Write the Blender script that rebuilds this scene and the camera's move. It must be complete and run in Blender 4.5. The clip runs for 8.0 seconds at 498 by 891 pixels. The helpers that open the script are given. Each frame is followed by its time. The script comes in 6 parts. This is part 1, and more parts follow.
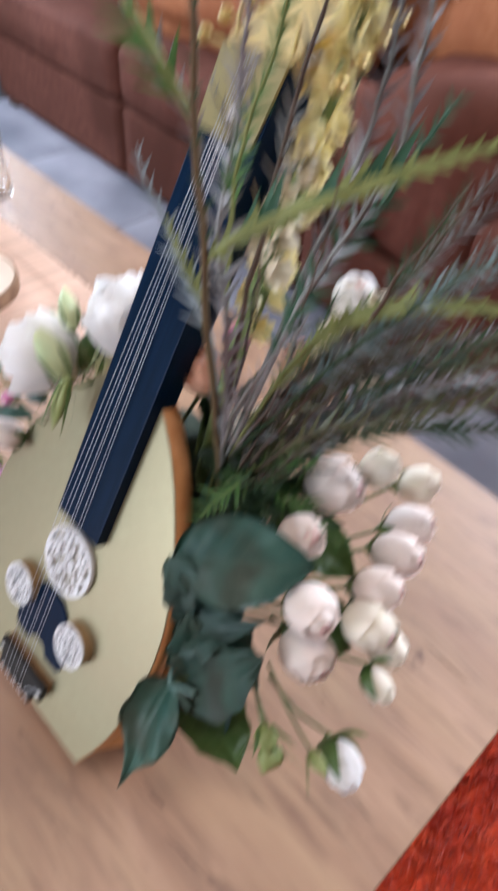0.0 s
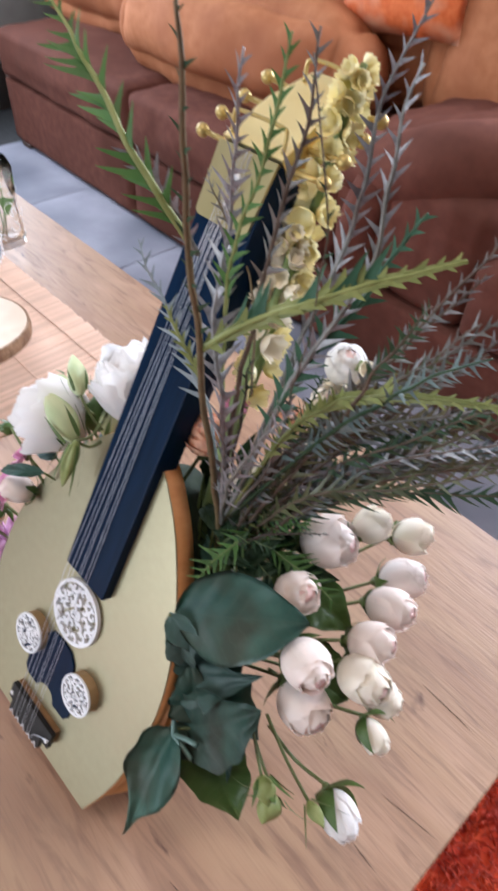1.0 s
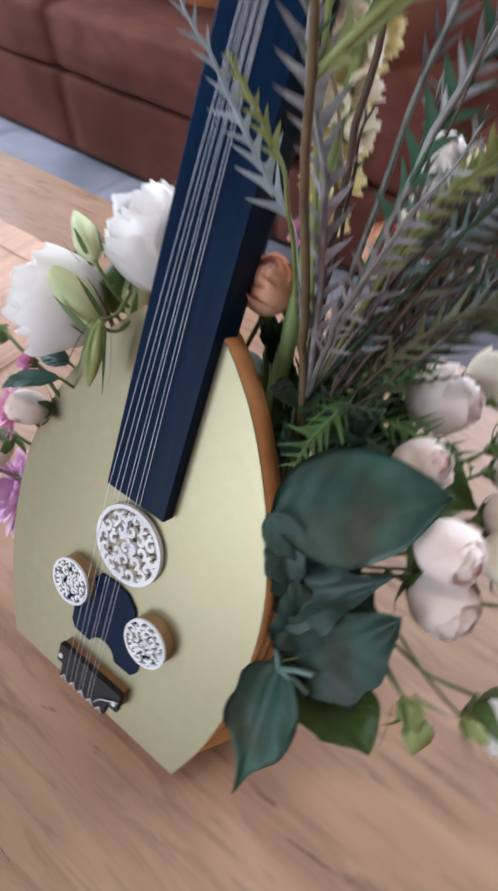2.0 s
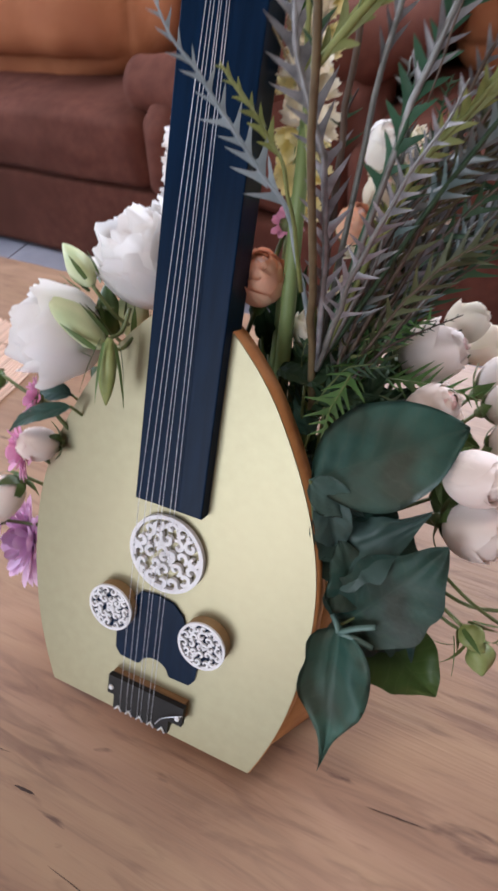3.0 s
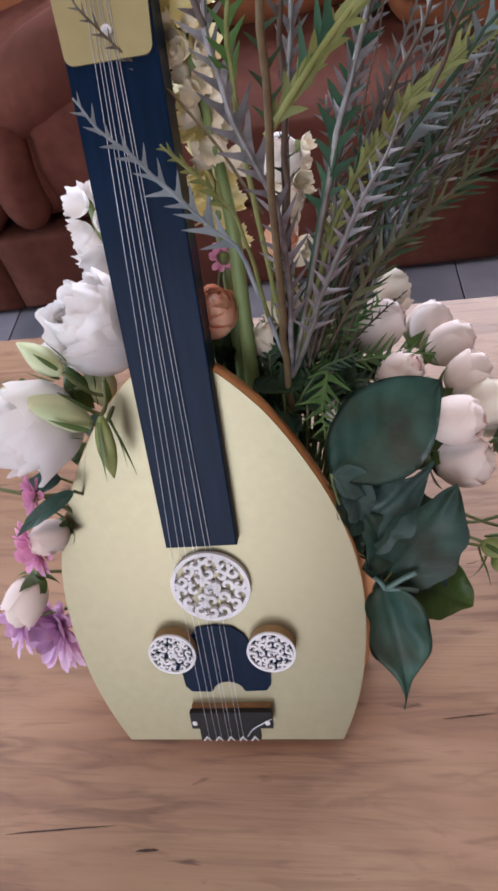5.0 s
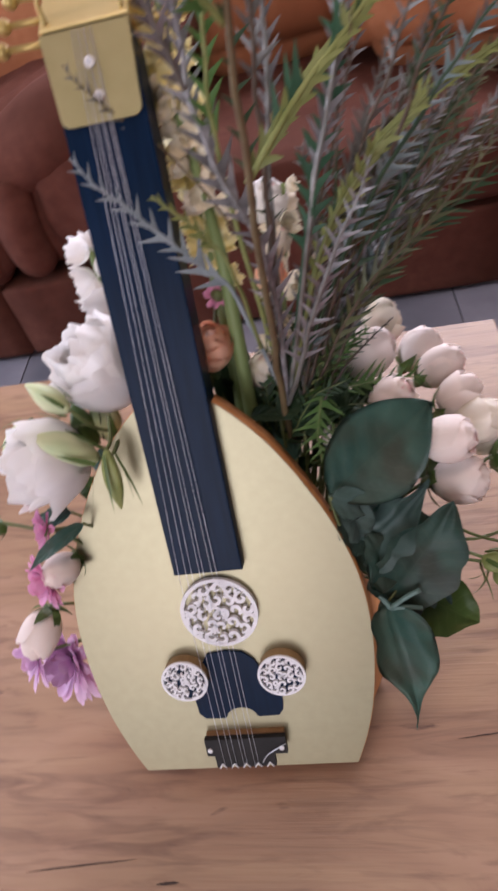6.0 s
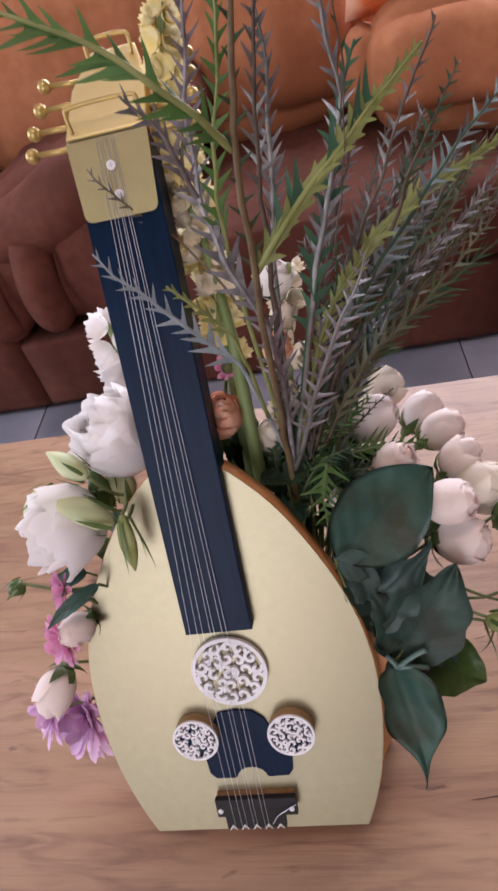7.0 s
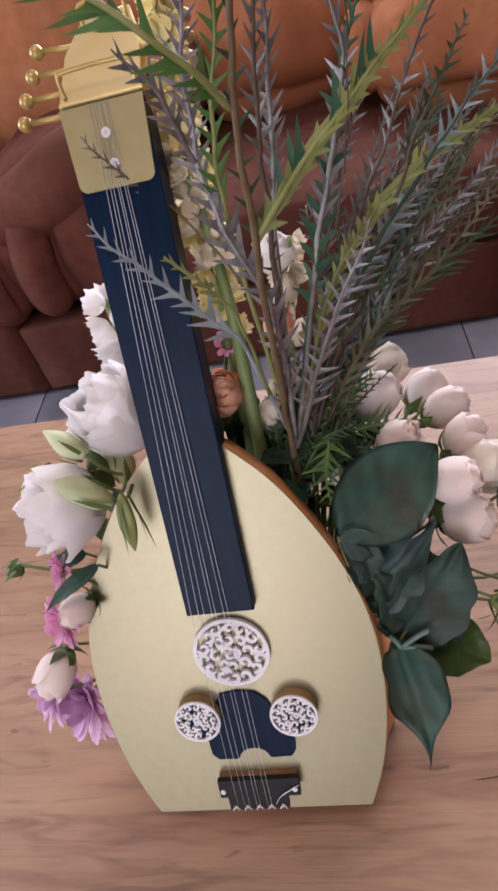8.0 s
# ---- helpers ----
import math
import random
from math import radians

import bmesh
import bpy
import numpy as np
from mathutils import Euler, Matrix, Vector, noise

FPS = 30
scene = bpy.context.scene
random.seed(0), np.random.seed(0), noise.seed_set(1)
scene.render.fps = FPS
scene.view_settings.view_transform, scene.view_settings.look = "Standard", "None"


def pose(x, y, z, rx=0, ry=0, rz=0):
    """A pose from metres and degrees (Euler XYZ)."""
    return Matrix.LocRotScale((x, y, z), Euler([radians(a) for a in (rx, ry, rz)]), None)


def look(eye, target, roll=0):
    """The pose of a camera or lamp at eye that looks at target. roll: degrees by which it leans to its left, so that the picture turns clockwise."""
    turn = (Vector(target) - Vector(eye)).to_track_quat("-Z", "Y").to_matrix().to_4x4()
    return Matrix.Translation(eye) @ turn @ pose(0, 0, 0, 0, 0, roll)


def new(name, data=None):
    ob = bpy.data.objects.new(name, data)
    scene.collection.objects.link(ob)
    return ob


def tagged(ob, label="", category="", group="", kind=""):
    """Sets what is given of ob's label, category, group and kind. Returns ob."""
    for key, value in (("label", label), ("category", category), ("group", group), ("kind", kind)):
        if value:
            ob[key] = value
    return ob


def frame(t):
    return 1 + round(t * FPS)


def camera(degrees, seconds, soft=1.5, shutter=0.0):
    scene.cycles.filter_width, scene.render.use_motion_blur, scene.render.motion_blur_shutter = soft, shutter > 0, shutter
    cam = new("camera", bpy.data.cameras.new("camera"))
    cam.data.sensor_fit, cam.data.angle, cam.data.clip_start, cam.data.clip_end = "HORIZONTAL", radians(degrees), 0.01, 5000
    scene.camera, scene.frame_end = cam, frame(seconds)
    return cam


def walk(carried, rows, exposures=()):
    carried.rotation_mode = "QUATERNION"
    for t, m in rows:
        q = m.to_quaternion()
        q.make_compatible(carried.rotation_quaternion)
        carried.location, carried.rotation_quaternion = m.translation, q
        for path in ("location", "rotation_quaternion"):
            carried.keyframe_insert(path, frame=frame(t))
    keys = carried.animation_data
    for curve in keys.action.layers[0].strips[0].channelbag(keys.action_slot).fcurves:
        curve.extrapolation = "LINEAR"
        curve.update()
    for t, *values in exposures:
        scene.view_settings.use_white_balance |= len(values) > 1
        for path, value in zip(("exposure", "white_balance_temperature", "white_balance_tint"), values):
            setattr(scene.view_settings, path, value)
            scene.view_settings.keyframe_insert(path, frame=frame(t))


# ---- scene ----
from mathutils import Quaternion

# camera and its walk
cam = camera(43.3, 8.0, soft=2.8, shutter=0.8)
ROWS = [
    (0, 0.2774, -0.0321, 1.0780, 42.44, -3.83, 46.31),
    (0.1, 0.2810, -0.0315, 1.0898, 44.60, -4.26, 45.68),
    (0.2, 0.2828, -0.0300, 1.0981, 45.66, -4.27, 45.68),
    (0.3, 0.2818, -0.0273, 1.1009, 45.18, -4.59, 46.06),
    (0.4, 0.2797, -0.0243, 1.1018, 44.02, -4.63, 46.27),
    (0.5, 0.2773, -0.0207, 1.1014, 42.59, -4.26, 46.38),
    (1, 0.2799, -0.0253, 1.1138, 44.61, -2.95, 46.72),
    (1.1, 0.2756, -0.0281, 1.1021, 45.25, -2.71, 46.85),
    (1.2, 0.2700, -0.0299, 1.0873, 45.04, -2.07, 46.78),
    (1.3, 0.2622, -0.0307, 1.0686, 45.45, -1.44, 46.75),
    (1.4, 0.2524, -0.0297, 1.0465, 44.33, -0.85, 46.48),
    (1.5, 0.2428, -0.0285, 1.0267, 42.34, -0.19, 46.29),
    (1.6, 0.2357, -0.0302, 1.0156, 41.14, 0.03, 46.33),
    (1.7, 0.2296, -0.0337, 1.0094, 41.99, 0.06, 45.76),
    (1.8, 0.2236, -0.0383, 1.0055, 41.93, 0.14, 44.65),
    (2, 0.2081, -0.0475, 0.9992, 40.31, 0.87, 38.76),
    (2.2, 0.1809, -0.0535, 0.9882, 39.15, 1.64, 34.13),
    (3.3, 0.1806, -0.1308, 1.0063, 44.50, 5.24, 21.99),
    (3.4, 0.1818, -0.1331, 1.0152, 42.85, 5.47, 19.69),
    (3.5, 0.1820, -0.1344, 1.0239, 42.15, 5.25, 16.20),
    (3.6, 0.1792, -0.1340, 1.0321, 41.92, 5.44, 14.37),
    (3.7, 0.1738, -0.1328, 1.0386, 41.44, 5.96, 11.93),
    (3.8, 0.1660, -0.1325, 1.0425, 40.60, 5.20, 10.10),
    (3.9, 0.1553, -0.1344, 1.0432, 39.40, 4.43, 7.67),
    (4, 0.1437, -0.1364, 1.0427, 39.06, 4.42, 6.42),
    (4.1, 0.1335, -0.1369, 1.0425, 38.52, 5.12, 5.83),
    (4.2, 0.1248, -0.1368, 1.0424, 39.08, 6.85, 5.77),
    (4.3, 0.1173, -0.1358, 1.0419, 39.61, 8.68, 5.58),
    (4.4, 0.1113, -0.1340, 1.0411, 39.70, 8.80, 4.80),
    (4.5, 0.1070, -0.1319, 1.0410, 39.07, 8.64, 3.89),
    (4.6, 0.1046, -0.1295, 1.0421, 38.67, 8.36, 3.43),
    (4.7, 0.1028, -0.1270, 1.0436, 38.21, 8.50, 3.01),
    (5.8, 0.1101, -0.1383, 1.0495, 40.84, 11.31, 1.92),
    (5.9, 0.1116, -0.1401, 1.0512, 41.24, 11.14, 2.25),
    (6, 0.1133, -0.1419, 1.0542, 41.24, 11.69, 0.84),
    (6.1, 0.1153, -0.1433, 1.0590, 41.72, 11.71, 0.46),
    (6.2, 0.1174, -0.1446, 1.0648, 42.87, 11.27, 0.75),
    (6.3, 0.1193, -0.1455, 1.0707, 44.64, 11.41, 0.85),
    (6.4, 0.1208, -0.1462, 1.0756, 45.07, 11.96, 0.44),
    (6.5, 0.1216, -0.1466, 1.0789, 44.94, 12.10, 0.56),
    (6.6, 0.1217, -0.1474, 1.0808, 45.06, 12.29, 0.69),
    (6.7, 0.1216, -0.1479, 1.0818, 45.27, 12.24, 1.07),
    (6.8, 0.1214, -0.1477, 1.0816, 45.75, 12.67, 0.86),
    (6.9, 0.1212, -0.1469, 1.0803, 45.59, 12.62, 1.21),
    (7, 0.1212, -0.1455, 1.0788, 45.39, 12.64, 1.50),
    (7.5, 0.1196, -0.1446, 1.0733, 44.71, 12.82, 1.39),
    (8, 0.1188, -0.1438, 1.0688, 44.12, 12.89, 1.35),
]
walk(cam, [(t, pose(*row)) for t, *row in ROWS], [(0.0, 0.33, 6100, 15), (1.0, 0.33, 6100, 15), (1.5, 0.16, 6050, 15), (2.0, 0.16, 6000, 13), (3.5, -0.04, 6300, 20), (4.5, -0.12, 6200, 21), (6.5, -0.10, 6600, 29), (8.0, -0.12, 6600, 29)])

# world, window light, lamp
world = bpy.data.worlds.new("world")
scene.world = world
world.use_nodes = True
sky = world.node_tree.nodes.new("ShaderNodeTexSky")
sky.sky_type, sky.sun_disc = "NISHITA", False
sky.sun_elevation, sky.sun_rotation = radians(40), radians(250)
bg = world.node_tree.nodes["Background"]
bg.inputs["Strength"].default_value = 0.12
world.node_tree.links.new(sky.outputs[0], bg.inputs["Color"])


def area_lamp(name, m, sx, sy, watts, colour):
    data = bpy.data.lights.new(name, "AREA")
    data.shape, data.size, data.size_y, data.energy, data.color = "RECTANGLE", sx, sy, watts, colour
    ob = new(name, data)
    ob.matrix_world = m
    return ob


area_lamp("north_window_light", look((0.6, 2.33, 1.62), (0.6, 0.2, 0.6)), 2.2, 0.95, 92, (0.86, 0.92, 1.0))
area_lamp("west_window_light", look((-2.93, 0.55, 1.5), (0, 0.3, 0.6)), 1.7, 1.3, 66, (0.78, 0.89, 1.0))
area_lamp("south_window_light", look((-0.75, -2.52, 1.12), (-0.55, 0.4, 0.5)), 1.3, 2.0, 42, (0.89, 0.95, 0.98))
area_lamp("ceiling_lamp_light", pose(0.1, -0.2, 2.56), 0.42, 0.42, 9, (1.0, 0.82, 0.66))

# ---- materials ----


def surface(name, c1, c2, scale=20.0, rough=0.5, bump=0.0, bump_scale=None, metal=0.0, stretch=(1, 1, 1), c3=None,
            big=None, rand=0.0, sheen=0.0, coat=0.0, detail=5.0, depth=0.002, trans=0.0, spec=0.5):
    """Two tones mixed by noise, a broad third tone, fine relief, and a change from object to object."""
    m = bpy.data.materials.new(name)
    m.use_nodes = True
    nt = m.node_tree
    b = nt.nodes["Principled BSDF"]
    co = nt.nodes.new("ShaderNodeTexCoord")
    mp = nt.nodes.new("ShaderNodeMapping")
    mp.inputs["Scale"].default_value = stretch
    nt.links.new(co.outputs["Object"], mp.inputs["Vector"])
    vec = mp.outputs["Vector"]
    n1 = nt.nodes.new("ShaderNodeTexNoise")
    n1.inputs["Scale"].default_value, n1.inputs["Detail"].default_value = scale, detail
    nt.links.new(vec, n1.inputs["Vector"])
    ramp = nt.nodes.new("ShaderNodeValToRGB")
    ramp.color_ramp.elements[0].position, ramp.color_ramp.elements[1].position = 0.33, 0.68
    ramp.color_ramp.elements[0].color, ramp.color_ramp.elements[1].color = (*c1, 1), (*c2, 1)
    nt.links.new(n1.outputs["Fac"], ramp.inputs["Fac"])
    col = ramp.outputs["Color"]
    if c3:
        n2 = nt.nodes.new("ShaderNodeTexNoise")
        n2.inputs["Scale"].default_value = big or scale * 0.17
        nt.links.new(co.outputs["Object"], n2.inputs["Vector"])
        r2 = nt.nodes.new("ShaderNodeValToRGB")
        r2.color_ramp.elements[0].position, r2.color_ramp.elements[1].position = 0.45, 0.7
        nt.links.new(n2.outputs["Fac"], r2.inputs["Fac"])
        mx = nt.nodes.new("ShaderNodeMix")
        mx.data_type = "RGBA"
        mx.inputs[7].default_value = (*c3, 1)
        nt.links.new(r2.outputs["Color"], mx.inputs[0])
        nt.links.new(col, mx.inputs[6])
        col = mx.outputs[2]
    if rand:
        oi = nt.nodes.new("ShaderNodeObjectInfo")
        mr = nt.nodes.new("ShaderNodeMapRange")
        mr.inputs[3].default_value, mr.inputs[4].default_value = 1 - rand, 1 + rand
        nt.links.new(oi.outputs["Random"], mr.inputs[0])
        hs = nt.nodes.new("ShaderNodeHueSaturation")
        nt.links.new(mr.outputs[0], hs.inputs["Value"])
        nt.links.new(col, hs.inputs["Color"])
        col = hs.outputs["Color"]
    nt.links.new(col, b.inputs["Base Color"])
    b.inputs["Roughness"].default_value, b.inputs["Metallic"].default_value = rough, metal
    b.inputs["Specular IOR Level"].default_value = spec
    b.inputs["Sheen Weight"].default_value, b.inputs["Coat Weight"].default_value = sheen, coat
    if bump:
        n3 = nt.nodes.new("ShaderNodeTexNoise")
        n3.inputs["Scale"].default_value, n3.inputs["Detail"].default_value = bump_scale or scale * 2, 6
        nt.links.new(vec, n3.inputs["Vector"])
        bp = nt.nodes.new("ShaderNodeBump")
        bp.inputs["Strength"].default_value, bp.inputs["Distance"].default_value = bump, depth
        nt.links.new(n3.outputs["Fac"], bp.inputs["Height"])
        nt.links.new(bp.outputs["Normal"], b.inputs["Normal"])
    if trans:
        tl = nt.nodes.new("ShaderNodeBsdfTranslucent")
        nt.links.new(col, tl.inputs["Color"])
        ms = nt.nodes.new("ShaderNodeMixShader")
        ms.inputs[0].default_value = trans
        nt.links.new(b.outputs[0], ms.inputs[1])
        nt.links.new(tl.outputs[0], ms.inputs[2])
        nt.links.new(ms.outputs[0], nt.nodes["Material Output"].inputs["Surface"])
    return m


def veined(mat, colour, gap=0.0105, slant=0.75):
    """Pale side veins that slant from the midrib, and the midrib itself, on a leaf that lies along its x."""
    nt = mat.node_tree
    b = nt.nodes["Principled BSDF"]
    old = b.inputs["Base Color"].links[0].from_socket
    co = nt.nodes.new("ShaderNodeTexCoord")
    sep = nt.nodes.new("ShaderNodeSeparateXYZ")
    nt.links.new(co.outputs["Object"], sep.inputs[0])

    def calc(op, a, c=None):
        n = nt.nodes.new("ShaderNodeMath")
        n.operation = op
        for k, v in ((0, a), (1, c)):
            if isinstance(v, float):
                n.inputs[k].default_value = v
            elif v is not None:
                nt.links.new(v, n.inputs[k])
        return n.outputs[0]

    away = calc("ABSOLUTE", sep.outputs[1])
    wob = nt.nodes.new("ShaderNodeTexNoise")
    wob.inputs["Scale"].default_value = 60.0
    nt.links.new(co.outputs["Object"], wob.inputs["Vector"])
    along = calc("SUBTRACT", sep.outputs[0], calc("MULTIPLY", away, slant))
    along = calc("ADD", along, calc("MULTIPLY", wob.outputs["Fac"], 0.014))
    side = calc("POWER", calc("ABSOLUTE", calc("COSINE", calc("MULTIPLY", along, math.pi / gap))), 26.0)
    rib = calc("LESS_THAN", away, 0.0007)
    fac = calc("MULTIPLY", calc("MAXIMUM", side, rib), 0.20)
    mx = nt.nodes.new("ShaderNodeMix")
    mx.data_type = "RGBA"
    nt.links.new(fac, mx.inputs[0])
    nt.links.new(old, mx.inputs[6])
    mx.inputs[7].default_value = (*colour, 1)
    nt.links.new(mx.outputs[2], b.inputs["Base Color"])


def glass(name, colour, rough=0.02, ior=1.45):
    m = bpy.data.materials.new(name)
    m.use_nodes = True
    b = m.node_tree.nodes["Principled BSDF"]
    b.inputs["Base Color"].default_value = (*colour, 1)
    b.inputs["Roughness"].default_value, b.inputs["IOR"].default_value = rough, ior
    b.inputs["Transmission Weight"].default_value = 1.0
    return m




def oak(name):
    """Oak laminate: long grain along x, darker streaks, pale and pink patches, knots."""
    m = bpy.data.materials.new(name)
    m.use_nodes = True
    nt = m.node_tree
    b = nt.nodes["Principled BSDF"]
    co = nt.nodes.new("ShaderNodeTexCoord")

    def grain(stretch, scale, lo, hi, detail=6.0, warp=0.0, offset=(0, 0, 0)):
        mp = nt.nodes.new("ShaderNodeMapping")
        mp.inputs["Scale"].default_value, mp.inputs["Location"].default_value = stretch, offset
        nt.links.new(co.outputs["Object"], mp.inputs["Vector"])
        n = nt.nodes.new("ShaderNodeTexNoise")
        n.inputs["Scale"].default_value, n.inputs["Detail"].default_value, n.inputs["Distortion"].default_value = scale, detail, warp
        nt.links.new(mp.outputs["Vector"], n.inputs["Vector"])
        r = nt.nodes.new("ShaderNodeMapRange")
        r.inputs[1].default_value, r.inputs[2].default_value = lo, hi
        nt.links.new(n.outputs["Fac"], r.inputs[0])
        return r.outputs[0]

    def over(col, fac, colour):
        mx = nt.nodes.new("ShaderNodeMix")
        mx.data_type = "RGBA"
        nt.links.new(fac, mx.inputs[0])
        if isinstance(col, tuple):
            mx.inputs[6].default_value = (*col, 1)
        else:
            nt.links.new(col, mx.inputs[6])
        mx.inputs[7].default_value = (*colour, 1)
        return mx.outputs[2]

    col = over((0.300, 0.170, 0.102), grain((1.1, 4.2, 1), 3.4, 0.36, 0.66, 5.0, 1.2), (0.375, 0.232, 0.134))
    col = over(col, grain((0.8, 3.0, 1), 5.2, 0.50, 0.74, 4.0, 0.8, (3, 1, 0)), (0.405, 0.246, 0.155))
    col = over(col, grain((2.0, 30, 1), 5.0, 0.52, 0.95, 7.0, 0.6, (0, 7, 0)), (0.195, 0.112, 0.072))
    col = over(col, grain((2.2, 13, 1), 4.0, 0.51, 0.79, 7.0, 1.6, (5, 2, 0)), (0.182, 0.098, 0.061))
    col = over(col, grain((4.0, 16, 1), 3.0, 0.66, 0.76, 5.0, 1.0, (9, 4, 0)), (0.110, 0.056, 0.036))
    nt.links.new(col, b.inputs["Base Color"])
    b.inputs["Roughness"].default_value = 0.44
    bp = nt.nodes.new("ShaderNodeBump")
    bp.inputs["Strength"].default_value, bp.inputs["Distance"].default_value = 0.25, 0.0006
    nt.links.new(grain((2, 60, 1), 6.0, 0.3, 0.7, 6.0, 0.2), bp.inputs["Height"])
    nt.links.new(bp.outputs["Normal"], b.inputs["Normal"])
    return m


OAK = oak("oak_laminate")
CRACK = surface("dark_wood_crack", (0.035, 0.018, 0.012), (0.07, 0.04, 0.028), 80, 0.8, stretch=(0.5, 4, 1))
MAT = surface("reed", (0.58, 0.38, 0.27), (0.68, 0.47, 0.35), 40, 0.7, 0.3, 200, stretch=(4, 0.6, 4), rand=0.14)
CREAM = surface("champagne_paint", (0.3563, 0.3222, 0.2009), (0.3789, 0.3439, 0.2155), 120, 0.39, 0.05, 700, c3=(0.3753, 0.3309, 0.2088), big=6, depth=0.0002, metal=0.60)
MDF = surface("orange_mdf", (0.50, 0.20, 0.06), (0.58, 0.26, 0.09), 60, 0.6, 0.2, 260, stretch=(1, 1, 3), depth=0.0005)
NAVY = surface("navy_satin_paint", (0.00144, 0.01078, 0.03081), (0.00256, 0.01518, 0.04437), 80, 0.32, 0.05, 500, stretch=(3, 3, 0.3), depth=0.0002, spec=0.09)
BLACK = surface("black_plastic", (0.012, 0.011, 0.011), (0.020, 0.018, 0.017), 90, 0.5, 0.1, 400, spec=0.2)
GOLD = surface("satin_gold_paint", (0.44, 0.31, 0.10), (0.50, 0.37, 0.13), 70, 0.42, 0.05, 500, metal=0.55, depth=0.0002)
PALE_GOLD = surface("pale_gold_board", (0.4042, 0.3397, 0.1591), (0.4472, 0.3741, 0.1849), 60, 0.40, 0.05, 500, metal=0.72, depth=0.0002)
# pegbox gold; the light its upward face catches is painted into a paler base
LIT_GOLD = surface("lit_satin_gold", (0.86, 0.68, 0.30), (0.92, 0.76, 0.38), 30, 0.34, 0.06, 200, metal=0.7)
WHITE = surface("white_acrylic", (0.78, 0.78, 0.80), (0.84, 0.84, 0.85), 150, 0.4)
STEEL = surface("string_steel", (0.572, 0.598, 0.65), (0.78, 0.793, 0.845), 25, 0.30, metal=0.5)
WALNUT = surface("brown_wood_block", (0.16, 0.075, 0.025), (0.24, 0.12, 0.045), 50, 0.5, 0.2, 200, stretch=(1, 1, 4))
KNOB = surface("pale_brown_wood_edge", (0.26, 0.16, 0.07), (0.36, 0.23, 0.11), 50, 0.5, 0.2, 200, stretch=(1, 1, 4))
ROSE = surface("blush_rose_petal", (0.95, 0.83, 0.75), (0.96, 0.89, 0.82), 45, 0.55, 0.12, 160, c3=(0.95, 0.80, 0.73), big=30, rand=0.05, sheen=0.15, trans=0.28, depth=0.001)
ROSE_CREAM = surface("cream_rose_petal", (0.90, 0.84, 0.68), (0.92, 0.87, 0.76), 45, 0.55, 0.12, 160, c3=(0.84, 0.72, 0.62), big=26, rand=0.06, sheen=0.15, trans=0.28, depth=0.001)
ROSE_ORANGE = surface("peach_rose_petal", (0.98, 0.546, 0.338), (0.98, 0.702, 0.494), 45, 0.55, 0.12, 160, c3=(0.858, 0.286, 0.182), big=22, rand=0.08, trans=0.18, depth=0.001)
LISI = surface("white_lisianthus_petal", (0.96, 0.935, 0.915), (0.97, 0.955, 0.945), 30, 0.55, 0.2, 120, c3=(0.87, 0.87, 0.78), big=18, rand=0.04, sheen=0.2, trans=0.42, depth=0.001)
ROSE_HEART = surface("rose_heart", (0.90, 0.62, 0.58), (0.94, 0.78, 0.72), 60, 0.55, 0.1, 160, rand=0.1, trans=0.2)
LISI_BUD = surface("green_white_bud", (0.598, 0.690, 0.345), (0.851, 0.874, 0.575), 30, 0.5, 0.15, 120, stretch=(2, 2, 0.5), c3=(0.483, 0.644, 0.368), big=30, rand=0.08, trans=0.12)
BUD_GREEN = surface("yellow_green_bud", (0.22, 0.28, 0.075), (0.36, 0.40, 0.16), 60, 0.5, 0.15, 160, rand=0.1, trans=0.12)
YELLOW = surface("yellow_floret", (0.86, 0.74, 0.32), (0.90, 0.84, 0.56), 40, 0.55, 0.1, 150, c3=(0.85, 0.82, 0.62), big=20, rand=0.10, trans=0.2)
CREAM_FL = surface("cream_floret", (0.80, 0.72, 0.54), (0.84, 0.80, 0.68), 40, 0.55, 0.1, 150, c3=(0.80, 0.66, 0.50), big=20, rand=0.08, trans=0.2)
MAGENTA = surface("pink_floret", (0.726, 0.27, 0.48), (0.836, 0.486, 0.648), 40, 0.55, 0.1, 150, rand=0.08, trans=0.2)
MAUVE = surface("mauve_petal", (0.72, 0.43, 0.67), (0.82, 0.58, 0.77), 40, 0.55, 0.1, 150, c3=(0.84, 0.62, 0.76), big=30, rand=0.10, trans=0.2)
LEAF_DARK = surface("dark_leathery_leaf", (0.0368, 0.1086, 0.08464), (0.1003, 0.2033, 0.1582), 24, 0.46, 0.40, 130, c3=(0.07636, 0.104, 0.0736), big=30, rand=0.34, depth=0.0012, spec=0.42)
LEAF_PALE = surface("pale_blue_green_leaf", (0.094, 0.175, 0.150), (0.156, 0.250, 0.219), 30, 0.45, 0.3, 120, c3=(0.075, 0.138, 0.112), big=26, rand=0.15, depth=0.001)
LEAF_LIGHT = surface("green_leaf", (0.060, 0.120, 0.025), (0.095, 0.160, 0.040), 22, 0.42, 0.25, 90, c3=(0.07, 0.13, 0.03), rand=0.14, trans=0.12, depth=0.001)
FERN_GREEN = surface("green_saw_leaf", (0.048, 0.120, 0.029), (0.096, 0.180, 0.050), 60, 0.5, 0.1, 200, rand=0.20, trans=0.12, spec=0.25)
FERN_DEEP = surface("deep_teal_saw_leaf", (0.028, 0.082, 0.046), (0.058, 0.132, 0.074), 60, 0.5, 0.1, 200, rand=0.18, trans=0.10, spec=0.25)
